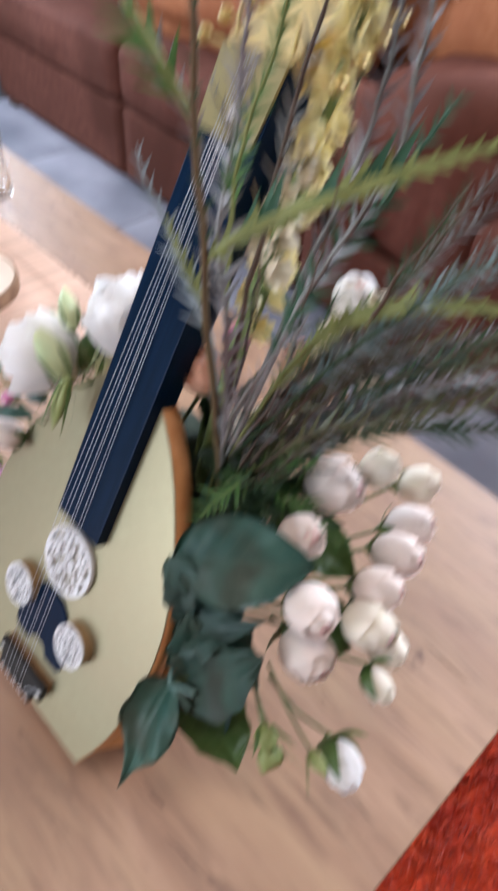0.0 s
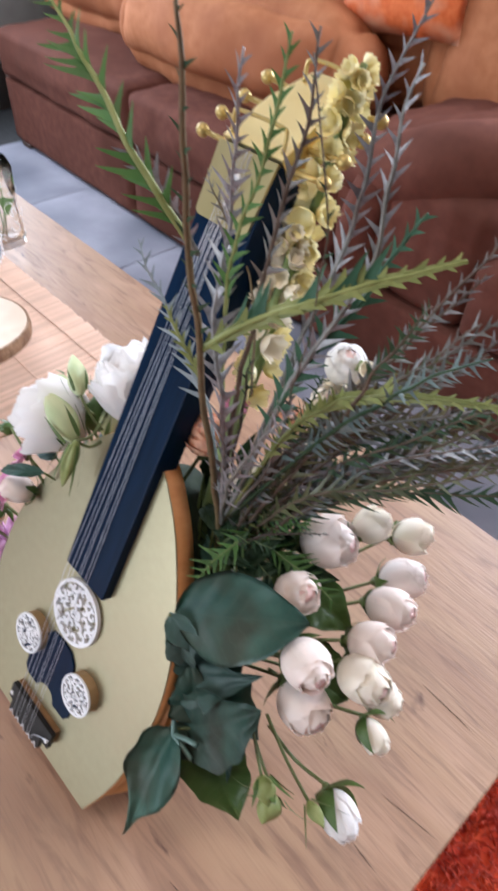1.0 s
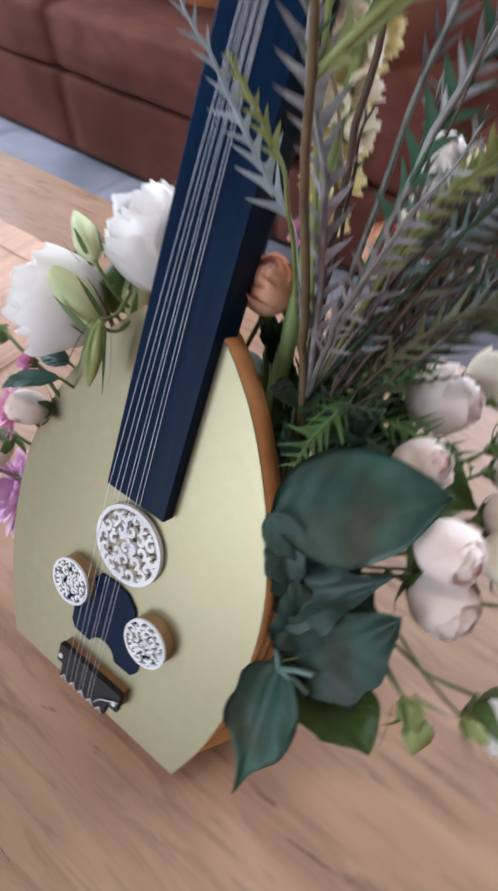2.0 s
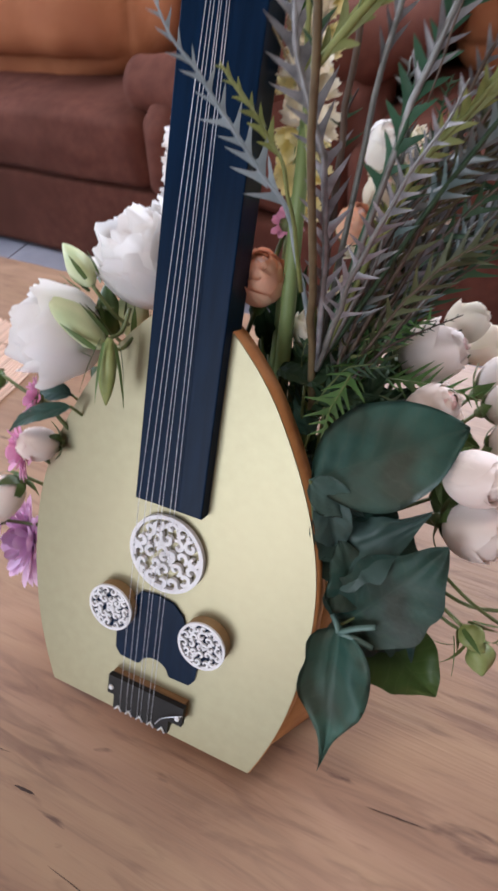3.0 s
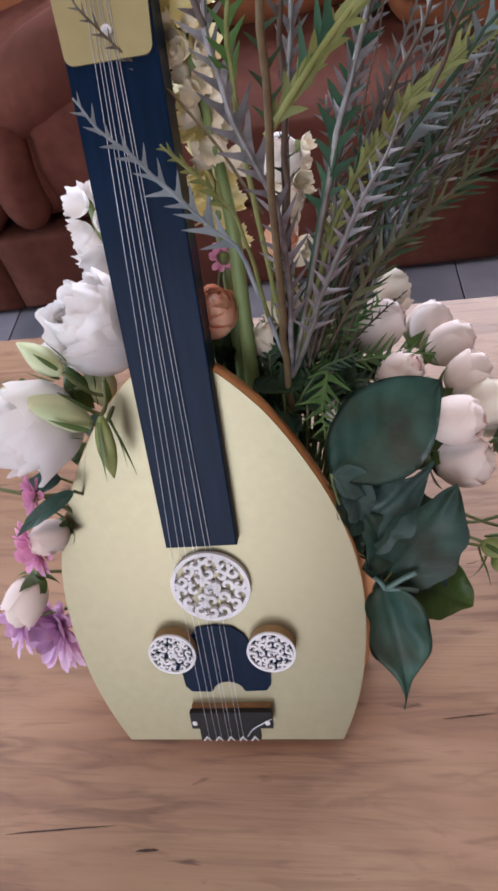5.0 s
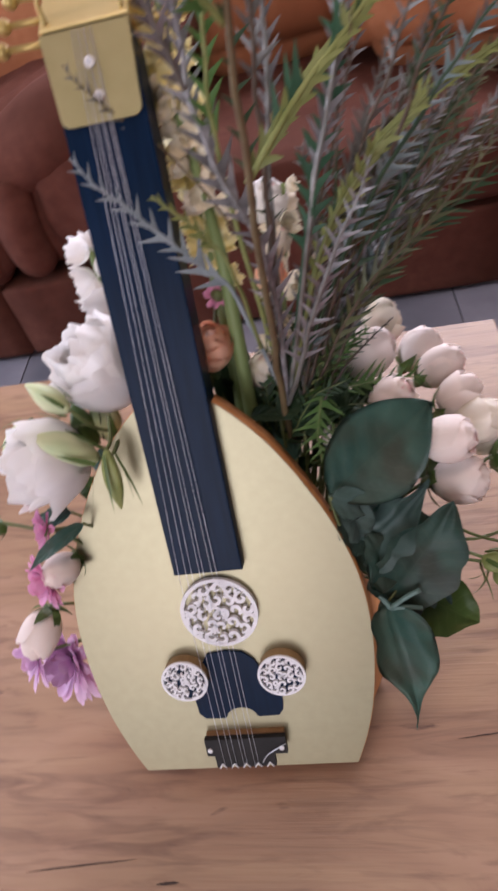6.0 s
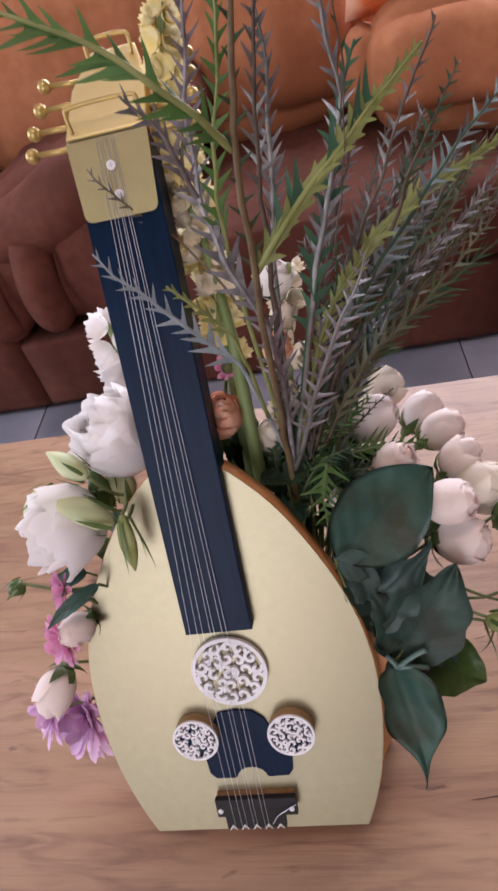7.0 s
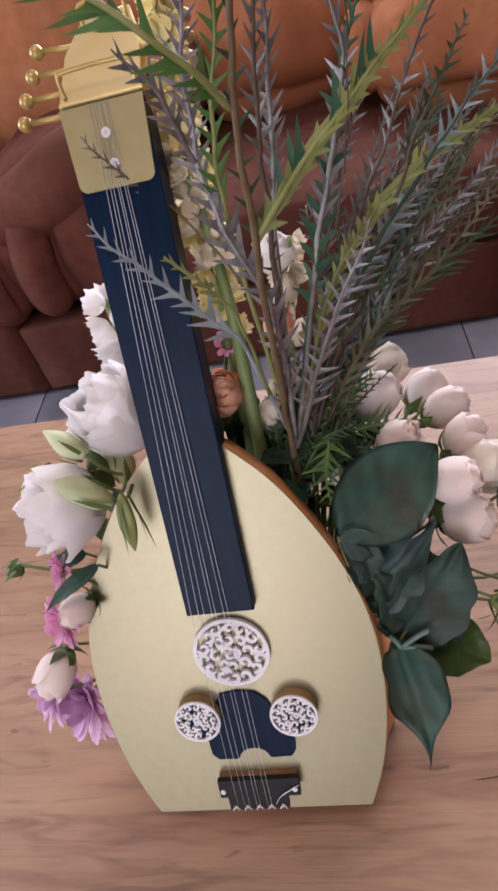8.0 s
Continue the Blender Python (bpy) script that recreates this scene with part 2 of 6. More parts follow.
FERN_TEAL = surface("blue_teal_leaf", (0.060, 0.100, 0.095), (0.170, 0.225, 0.215), 60, 0.36, 0.1, 200, c3=(0.040, 0.060, 0.045), rand=0.25, trans=0.05, spec=0.8)
FERN_MOSS = surface("moss_green_leaf", (0.055, 0.064, 0.026), (0.130, 0.140, 0.066), 60, 0.42, 0.1, 200, c3=(0.035, 0.036, 0.018), big=40, rand=0.30, trans=0.06, spec=0.4)
FERN_OLIVE = surface("olive_saw_leaf", (0.173, 0.198, 0.059), (0.275, 0.297, 0.109), 60, 0.5, 0.1, 200, rand=0.20, trans=0.12, spec=0.25)
FERN_GREY = surface("dusty_grey_leaf", (0.075, 0.074, 0.064), (0.245, 0.247, 0.230), 60, 0.34, 0.1, 200, c3=(0.060, 0.050, 0.030), rand=0.30, trans=0.05, spec=0.9)
FERN_LAVENDER = surface("lavender_grey_leaf", (0.086, 0.085, 0.089), (0.297, 0.293, 0.303), 110, 0.32, 0.1, 200, c3=(0.067, 0.057, 0.040), big=35, rand=0.35, trans=0.05, spec=1.0)
FERN_BLUE = surface("blue_grey_leaf", (0.200, 0.245, 0.260), (0.330, 0.375, 0.390), 60, 0.55, 0.1, 200, rand=0.18, trans=0.08)
FERN_DARK = surface("deep_green_leaf", (0.023, 0.055, 0.026), (0.052, 0.091, 0.043), 60, 0.5, 0.1, 200, rand=0.22, trans=0.08, spec=0.25)
FERN_TAUPE = surface("taupe_leaf", (0.060, 0.050, 0.020), (0.165, 0.145, 0.075), 60, 0.42, 0.1, 200, rand=0.30, trans=0.06, spec=0.5)
STEM_DARK = surface("blackish_stem", (0.030, 0.016, 0.012), (0.055, 0.034, 0.026), 90, 0.6, 0.3, 300)
STEM_BROWN = surface("brown_stem", (0.064, 0.040, 0.025), (0.115, 0.078, 0.050), 90, 0.6, 0.3, 300)
STEM_OLIVE = surface("olive_brown_stem", (0.105, 0.070, 0.032), (0.165, 0.120, 0.055), 90, 0.6, 0.3, 300)
STALK = surface("light_green_stalk", (0.150, 0.215, 0.070), (0.210, 0.280, 0.105), 60, 0.5, 0.15, 300, stretch=(1, 1, 0.2))
STEM_GREEN = surface("green_stem", (0.085, 0.110, 0.034), (0.150, 0.185, 0.065), 70, 0.5, 0.15, 300)
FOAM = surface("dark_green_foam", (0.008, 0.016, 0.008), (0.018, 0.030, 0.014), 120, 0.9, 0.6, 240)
SUEDE = surface("rust_brown_suede", (0.112, 0.04028, 0.0275), (0.153, 0.05724, 0.0385), 30, 0.85, 0.25, 160, c3=(0.087, 0.03074, 0.0198), big=3.0, spec=0.12, depth=0.001)
SUEDE_TAN = surface("terracotta_suede", (0.3627, 0.1339, 0.05513), (0.4329, 0.1711, 0.07641), 30, 0.80, 0.25, 160, c3=(0.2916, 0.09951, 0.04256), big=4.0, sheen=0.0, spec=0.2, depth=0.001)
THROW = surface("orange_throw_cloth", (0.62, 0.12, 0.025), (0.72, 0.18, 0.05), 60, 0.85, 0.5, 220, c3=(0.70, 0.40, 0.25), big=9.0)
TILE = surface("grey_slate_tile", (0.29, 0.29, 0.335), (0.37, 0.37, 0.415), 9, 0.38, 0.15, 60, c3=(0.14, 0.15, 0.18), big=2.5, rand=0.08, depth=0.001)
GROUT = surface("dark_grout", (0.05, 0.05, 0.05), (0.08, 0.08, 0.08), 50, 0.9)
SHAG = surface("red_shag_pile", (0.60, 0.050, 0.010), (0.76, 0.100, 0.018), 60, 0.85, 0.6, 120, c3=(0.50, 0.035, 0.008), big=14, rand=0.1, sheen=0.2)
PLASTER = surface("warm_plaster", (0.30, 0.27, 0.24), (0.35, 0.32, 0.28), 14, 0.85, 0.2, 90)
CEIL = surface("ceiling_paint", (0.50, 0.48, 0.46), (0.54, 0.52, 0.50), 14, 0.9, 0.1, 90)
PINE = surface("pale_sawn_wood", (0.66, 0.50, 0.36), (0.74, 0.59, 0.45), 24, 0.6, 0.15, 120, c3=(0.60, 0.44, 0.31), big=9)
BARK = surface("rough_bark", (0.16, 0.085, 0.045), (0.30, 0.18, 0.10), 70, 0.85, 0.9, 120, stretch=(1, 1, 0.4), depth=0.004)
CLEAR = glass("clear_glass", (0.99, 1.0, 0.995), 0.01, 1.18)
SILVER = surface("blue_silver_enamel", (0.16, 0.18, 0.24), (0.36, 0.38, 0.44), 90, 0.35, 0.3, 160, metal=0.4)
BEAD = surface("white_bead", (0.78, 0.76, 0.74), (0.84, 0.82, 0.80), 60, 0.3)
FRAME_WHITE = surface("white_frame_paint", (0.76, 0.76, 0.75), (0.82, 0.82, 0.81), 40, 0.45)
DARKWOOD = surface("dark_sofa_foot", (0.04, 0.02, 0.012), (0.07, 0.035, 0.02), 40, 0.5, stretch=(1, 1, 4))

veined(LEAF_DARK, (0.125, 0.180, 0.130))
veined(LEAF_LIGHT, (0.170, 0.230, 0.080))

# ---- mesh tools ----


def mesh_of(name, bm, material, smooth=True):
    data = bpy.data.meshes.new(name)
    bmesh.ops.recalc_face_normals(bm, faces=bm.faces)
    bm.to_mesh(data)
    bm.free()
    data.materials.append(material)
    for p in data.polygons:
        p.use_smooth = smooth
    return data


def part(name, bm, material, parent=None, label="", smooth=True, m=None):
    """Links a bmesh, or a mesh that is shared, as one object under a thing or a part."""
    data = mesh_of(name, bm, material, smooth) if isinstance(bm, bmesh.types.BMesh) else bm
    ob = new(name, data)
    if parent:
        ob.parent = parent
    if m is not None:
        ob.matrix_basis = m
    if label:
        ob["label"] = label
    return ob


def thing(name, m, label, category, group="", kind=""):
    ob = new(name)
    ob.empty_display_size = 0.02
    ob.matrix_basis = m
    return tagged(ob, label, category, group, kind)


def box(x0, x1, y0, y1, z0, z1, bevel=0.0, seg=2, bm=None):
    bm2 = bmesh.new()
    bmesh.ops.create_cube(bm2, size=1)
    for v in bm2.verts:
        v.co = Vector((x0 + (v.co.x + 0.5) * (x1 - x0), y0 + (v.co.y + 0.5) * (y1 - y0), z0 + (v.co.z + 0.5) * (z1 - z0)))
    if bevel:
        bmesh.ops.bevel(bm2, geom=bm2.edges[:], offset=bevel, segments=seg, profile=0.6, affect="EDGES")
    return join(bm, bm2)


def join(bm, other):
    if bm is None:
        return other
    data = bpy.data.meshes.new("joining")
    other.to_mesh(data)
    other.free()
    bm.from_mesh(data)
    bpy.data.meshes.remove(data)
    return bm


def tube(points, radii, sides=8, bm=None, cap=True):
    """A tube along points; radii is one number or one per point."""
    bm = bm or bmesh.new()
    pts = [Vector(p) for p in points]
    radii = radii if isinstance(radii, (list, tuple)) else [radii] * len(pts)
    rings, side = [], None
    for i, p in enumerate(pts):
        way = (pts[min(i + 1, len(pts) - 1)] - pts[max(i - 1, 0)]).normalized()
        if side is None:
            side = way.orthogonal().normalized()
        side = (side - way * side.dot(way)).normalized()
        up = way.cross(side)
        rings.append([bm.verts.new(p + radii[i] * (math.cos(a) * side + math.sin(a) * up)) for a in (k * math.tau / sides for k in range(sides))])
    for a, b in zip(rings, rings[1:]):
        for k in range(sides):
            bm.faces.new((a[k], a[(k + 1) % sides], b[(k + 1) % sides], b[k]))
    if cap:
        bm.faces.new(rings[0][::-1])
        bm.faces.new(rings[-1])
    return bm


def spline(points, n):
    """A smooth line of n + 1 points through the points."""
    p = [Vector(q) for q in points]
    p = [2 * p[0] - p[1], *p, 2 * p[-1] - p[-2]]
    out = []
    for i in range(n + 1):
        s = i / n * (len(p) - 3)
        k = min(int(s), len(p) - 4)
        t = s - k
        a, b, c, d = p[k:k + 4]
        out.append(0.5 * (2 * b + (c - a) * t + (2 * a - 5 * b + 4 * c - d) * t * t + (3 * b - a - 3 * c + d) * t ** 3))
    return out


def slab(outline, y0, y1, bevel=0.0, bm=None):
    """A board: an outline in x and z, from y0 to y1."""
    bm2 = bmesh.new()
    front = [bm2.verts.new((x, y0, z)) for x, z in outline]
    back = [bm2.verts.new((x, y1, z)) for x, z in outline]
    bm2.faces.new(front)
    bm2.faces.new(back[::-1])
    n = len(outline)
    for i in range(n):
        bm2.faces.new((front[i], back[i], back[(i + 1) % n], front[(i + 1) % n]))
    if bevel:
        bm2.edges.ensure_lookup_table()
        rim = [e for e in bm2.edges if abs(e.verts[0].co.y - e.verts[1].co.y) < 1e-9]
        bmesh.ops.bevel(bm2, geom=rim, offset=bevel, segments=2, profile=0.6, affect="EDGES")
    return join(bm, bm2)


def axis_pose(at, way, spin=0.0, size=1.0):
    """A pose at a point whose z looks along way."""
    q = Vector(way).normalized().to_track_quat("Z", "Y") @ Quaternion((0, 0, 1), spin)
    return Matrix.LocRotScale(Vector(at), q, Vector((size, size, size)))


def cushion(x0, x1, y0, y1, z0, z1, puff=0.03, r=0.05, seed=0.0, wrinkle=0.006, n=14, pleats=()):
    """An upholstered block: rounded, swollen and slightly creased."""
    bm = bmesh.new()
    cx, cy, cz = (x0 + x1) / 2, (y0 + y1) / 2, (z0 + z1) / 2
    hx, hy, hz = (x1 - x0) / 2, (y1 - y0) / 2, (z1 - z0) / 2
    bmesh.ops.create_cube(bm, size=2)
    bmesh.ops.subdivide_edges(bm, edges=bm.edges[:], cuts=n, use_grid_fill=True)
    for v in bm.verts:
        u = v.co.copy()
        p = Vector((u.x * hx, u.y * hy, u.z * hz))
        inner = Vector((max(-hx + r, min(hx - r, p.x)), max(-hy + r, min(hy - r, p.y)), max(-hz + r, min(hz - r, p.z))))
        d = p - inner
        if d.length > 1e-9:
            p = inner + d.normalized() * r
        swell = (1 - u.x ** 2) * (1 - u.y ** 2) + (1 - u.x ** 2) * (1 - u.z ** 2) + (1 - u.y ** 2) * (1 - u.z ** 2)
        out = Vector((u.x * hy * hz, u.y * hx * hz, u.z * hx * hy)).normalized()
        p += out * puff * min(swell, 1.2)
        p += out * wrinkle * (noise.noise(Vector((p.x * 7 + seed, p.y * 7, p.z * 9))) + 0.5 * noise.noise(Vector((p.x * 17 + seed, p.y * 15, p.z * 5))))
        for px, slope, deep in pleats:
            line = px + slope * p.z - cx
            p.y += deep * math.exp(-((p.x - line) / 0.016) ** 2) * (1 if u.y < 0 else 0)
        v.co = p + Vector((cx, cy, cz))
    return bm


# ---- the room ----
FLOOR = thing("floor", pose(0, 0, 0), "grey slate floor tiles with thin dark joints", "floor", kind="structure")
part("grout", box(-3.0, 2.6, -2.6, 2.4, -0.06, -0.003), GROUT, FLOOR)


def walls():
    t = 0.15
    back = thing("wall_north", pose(0, 0, 0), "plain warm white plastered wall with a window behind the sofa", "wall", kind="structure")
    for x0, x1, z0, z1 in ((-3.15, -0.6, -0.06, 2.6), (1.8, 2.75, -0.06, 2.6), (-0.6, 1.8, -0.06, 1.1), (-0.6, 1.8, 2.15, 2.6)):
        part("plaster", box(x0, x1, 2.4, 2.4 + t, z0, z1), PLASTER, back)
    east = thing("wall_east", pose(0, 0, 0), "plain warm white plastered wall", "wall", kind="structure")
    part("plaster", box(2.6, 2.6 + t, -2.6, 2.4, -0.06, 2.6), PLASTER, east)
    west = thing("wall_west", pose(0, 0, 0), "plain warm white plastered wall with a window", "wall", kind="structure")
    for y0, y1, z0, z1 in ((-2.6, -0.4, -0.06, 2.6), (1.5, 2.4, -0.06, 2.6), (-0.4, 1.5, -0.06, 0.8), (-0.4, 1.5, 2.2, 2.6)):
        part("plaster", box(-3.0 - t, -3.0, y0, y1, z0, z1), PLASTER, west)
    south = thing("wall_south", pose(0, 0, 0), "plain warm white plastered wall with a wide glazed opening", "wall", kind="structure")
    for x0, x1, z0, z1 in ((-3.15, -1.5, -0.06, 2.6), (0.0, 2.75, -0.06, 2.6), (-1.5, 0.0, 2.3, 2.6), (-1.5, 0.0, -0.06, 0.05)):
        part("plaster", box(x0, x1, -2.6 - t, -2.6, z0, z1), PLASTER, south)
    top = part("ceiling", box(-3.15, 2.75, -2.75, 2.55, 2.6, 2.7), CEIL)
    tagged(top, "plain white painted ceiling", "ceiling", kind="structure")
    for name, m, w, h in (("window_1", pose(-3.07, 0.55, 0.8, 0, 0, 90), 1.9, 1.4), ("window_2", pose(-0.75, -2.67, 0.05), 1.5, 2.25), ("window_3", pose(0.6, 2.47, 1.1), 2.4, 1.05)):
        win = thing(name, m, "white framed window letting in daylight", "window", kind="structure")
        for x0, x1, z0, z1 in ((-w / 2, w / 2, 0, 0.06), (-w / 2, w / 2, h - 0.06, h), (-w / 2, -w / 2 + 0.06, 0.06, h - 0.06), (w / 2 - 0.06, w / 2, 0.06, h - 0.06), (-0.03, 0.03, 0.06, h - 0.06)):
            part("window_frame", box(x0, x1, -0.03, 0.03, z0, z1, 0.004), FRAME_WHITE, win)


walls()


def ceiling_lamp():
    ob = thing("ceiling_lamp", pose(0.1, -0.2, 2.6), "flat white square ceiling lamp", "lamp")
    part("housing", box(-0.24, 0.24, -0.24, 0.24, -0.03, -0.002, 0.006), FRAME_WHITE, ob)


ceiling_lamp()

# ---- the coffee table ----
TOP = 0.45


def coffee_table():
    corner = Matrix.Translation((0.330, 0.578, 0))
    ob = thing("coffee_table", corner @ pose(0, 0, 0, 0, 0, -1.0) @ corner.inverted(), "low light oak coffee table with brown grain and dark cracks", "table")
    part("tabletop", box(-1.25, 0.330, -0.22, 0.578, TOP - 0.038, TOP, 0.0015, 1), OAK, ob, smooth=False)
    for x0, y0, x1, y1, w in ((-0.200, -0.075, -0.100, -0.065, 0.0018), (0.232, -0.060, 0.304, -0.062, 0.0013), (0.181, 0.024, 0.228, 0.030, 0.0012), (-0.080, -0.083, -0.060, -0.081, 0.0030), (0.222, 0.340, 0.288, 0.338, 0.0012), (0.262, 0.220, 0.322, 0.229, 0.0008), (0.268, 0.168, 0.300, 0.166, 0.0008), (-0.02, -0.115, 0.04, -0.118, 0.0008)):
        n = 12
        bm = bmesh.new()
        lo, hi = [], []
        for i in range(n + 1):
            t = i / n
            p = Vector((x0 + (x1 - x0) * t, y0 + (y1 - y0) * t + 0.0008 * noise.noise(Vector((x0 * 30 + t * 4, y0 * 9, 0))), 0))
            h = w * math.sin(math.pi * min(0.98, t + 0.02)) ** 0.6 * (0.7 + 0.5 * abs(noise.noise(Vector((t * 9, x0 * 40, 1)))))
            lo.append(bm.verts.new((p.x, p.y - h / 2, TOP + 0.0003)))
            hi.append(bm.verts.new((p.x, p.y + h / 2, TOP + 0.0003)))
        for i in range(n):
            bm.faces.new((lo[i], lo[i + 1], hi[i + 1], hi[i]))
        part("crack", bm, CRACK, ob)
    for x in (-1.19, 0.265):
        for y in (-0.16, 0.508):
            part("leg", box(x - 0.03, x + 0.03, y - 0.03, y + 0.03, 0.0, TOP - 0.038, 0.003), OAK, ob, smooth=False)
    for y in (-0.16, 0.508):
        part("apron", box(-1.16, 0.235, y - 0.012, y + 0.012, TOP - 0.11, TOP - 0.038), OAK, ob, smooth=False)


coffee_table()


def reed_mat():
    ob = thing("table_mat", pose(-0.66, 0.29, TOP), "pale brown woven reed mat lying on the table", "mat")
    rod = mesh_of("reed", tube([(0, -0.148, 0.0016), (0, 0, 0.0018), (0, 0.148, 0.0016)], 0.0021, 6), MAT)
    for i in range(88):
        x = -0.235 + i * 0.0054
        part("reed", rod, MAT, ob, m=pose(x, random.uniform(-0.002, 0.002), 0, 0, 0, random.uniform(-0.25, 0.25)))
    for y in (-0.10, 0.0, 0.10):
        part("thread", box(-0.237, 0.237, y - 0.0007, y + 0.0007, 0.0030, 0.0041), MAT, ob)


reed_mat()


def wood_slice():
    ob = thing("wood_slice", pose(-0.668, 0.262, TOP + 0.0042), "round sawn wood slice with brown bark edge", "wood slice")
    n = 48
    rim = [0.098 * (1 + 0.04 * noise.noise(Vector((math.cos(a) * 1.3, math.sin(a) * 1.3, 0.3)))) for a in (k * math.tau / n for k in range(n))]
    for name, mat, lo, hi in (("bark", BARK, 0.0, 0.0235), ("sawn_face", PINE, 0.0008, 0.0245)):
        bm = bmesh.new()
        rows = []
        for z, s in ((lo, 0.985), ((lo + hi) / 2, 1.0), (hi, 0.985)):
            rows.append([bm.verts.new((r * s * (0.955 if name == "sawn_face" else 1) * math.cos(k * math.tau / n), r * s * (0.955 if name == "sawn_face" else 1) * math.sin(k * math.tau / n), z)) for k, r in enumerate(rim)])
        for a, b in zip(rows, rows[1:]):
            for k in range(n):
                bm.faces.new((a[k], a[(k + 1) % n], b[(k + 1) % n], b[k]))
        bm.faces.new(rows[-1])
        bm.faces.new(rows[0][::-1])
        part(name, bm, mat, ob, smooth=False)


wood_slice()


# ---- flowers and leaves ----
def petal_mesh(name, material, radius, end, wide, flare=0.0, ruffle=0.0, seed=0, tall=1.0, point=0.0, n=9, k=9, blunt=0.5, crumple=0.0):
    """A cupped petal on a ball of that radius: from its foot below, round the side, to the angle end from the top."""
    bm = bmesh.new()
    grid = []
    for j in range(k + 1):
        v = j / k
        th = math.pi * 0.995 - v * (math.pi * 0.995 - end)
        half = wide * min(1.0, (0.30 + 1.5 * v)) * (1 - point * v ** 3) * max(0.0, 1 - max(0.0, (v - 0.72) / 0.30) ** 2.2) ** blunt
        row = []
        for i in range(n + 1):
            u = i / n * 2 - 1
            dip = 0.10 * u * u * v
            t2 = th + dip
            phi = u * half / max(0.35, math.sin(max(0.35, min(th, 2.7))))
            r = radius * (1 + flare * v ** 5) * (1 + 0.025 * noise.noise(Vector((u * 1.7 + seed, v * 2.1, seed * 0.7))) + crumple * noise.noise(Vector((u * 4.5 + seed, v * 4.0, seed * 1.3))))
            r *= 1 + ruffle * v ** 1.5 * (1.1 * noise.noise(Vector((u * 1.6 + seed, v * 1.5, seed * 2.3))) + 0.8 * noise.noise(Vector((u * 3.4, v * 3.2, seed * 1.9))))
            row.append(bm.verts.new((r * math.sin(t2) * math.cos(phi), r * math.sin(t2) * math.sin(phi), tall * r * (math.cos(t2) + 0.99) + ruffle * radius * v ** 3 * 1.5 * noise.noise(Vector((u * 2.6 + seed, 3.1, seed * 0.7))))))
        grid.append(row)
    for a, b in zip(grid, grid[1:]):
        for i in range(n):
            bm.faces.new((a[i], a[i + 1], b[i + 1], b[i]))
    return mesh_of(name, bm, material)


def sepal_mesh(name, material, length, width, bend):
    bm = bmesh.new()
    grid = []
    for j in range(7):
        v = j / 6
        w = width * math.sin(math.pi * min(1, 0.25 + 0.75 * v)) if v < 1 else 0.0001
        a = bend * v
        grid.append([bm.verts.new((length * v * math.cos(a) + 0.001, u * w, length * v * math.sin(a) - 0.15 * width * (1 - u * u))) for u in (-1, 0, 1)])
    for a, b in zip(grid, grid[1:]):
        for i in range(2):
            bm.faces.new((a[i], a[i + 1], b[i + 1], b[i]))
    return mesh_of(name, bm, material)


PETALS = {}


def rose_petals(kind, material):
    """Layers of a half-opened rose of radius 1 cm: mesh and count of each."""
    if kind not in PETALS:
        lay = [(0.0050, 0.10, 1.7, 0.0, 2, 2.24), (0.0066, 0.24, 1.6, 0.03, 3, 1.74), (0.0080, 0.34, 1.5, 0.05, 3, 1.44),
               (0.0091, 0.47, 1.4, 0.07, 3, 1.26), (0.0099, 0.66, 1.35, 0.09, 3, 1.14), (0.0104, 0.95, 1.25, 0.11, 3, 1.07)]
        heart = ROSE_HEART if kind in ("blush_rose_petal", "pink_rose_petal") else material
        PETALS[kind] = [([petal_mesh("petal", heart if i < 2 else material, r, e, w, f, 0.035, seed=q * 3 + i, tall=t) for q in range(2)], c) for i, (r, e, w, f, c, t) in enumerate(lay)]
    return PETALS[kind]


SEPAL = {}


def sepals(material):
    if material.name not in SEPAL:
        SEPAL[material.name] = [sepal_mesh("sepal", material, 1.15, 0.24, 0.5 + 0.5 * q) for q in range(3)]
    return SEPAL[material.name]


def stem_line(ob, start, end, sag=0.015, r=0.0012, material=None, name="stem"):
    """A stem from start to end, in the world, as a part of ob."""
    a, b = Vector(start), Vector(end)
    mid = (a + b) / 2 + Vector((0, 0, -sag))
    back = ob.matrix_basis.inverted()
    pts = [back @ p for p in spline([a, mid, b], 8)]
    s = ob.matrix_basis.to_scale().x
    return part(name, tube(pts, r / s, 6), material or STEM_GREEN, ob)


HEART = Vector((0.045, 0.135, 0.60))
HEART_MESH = []


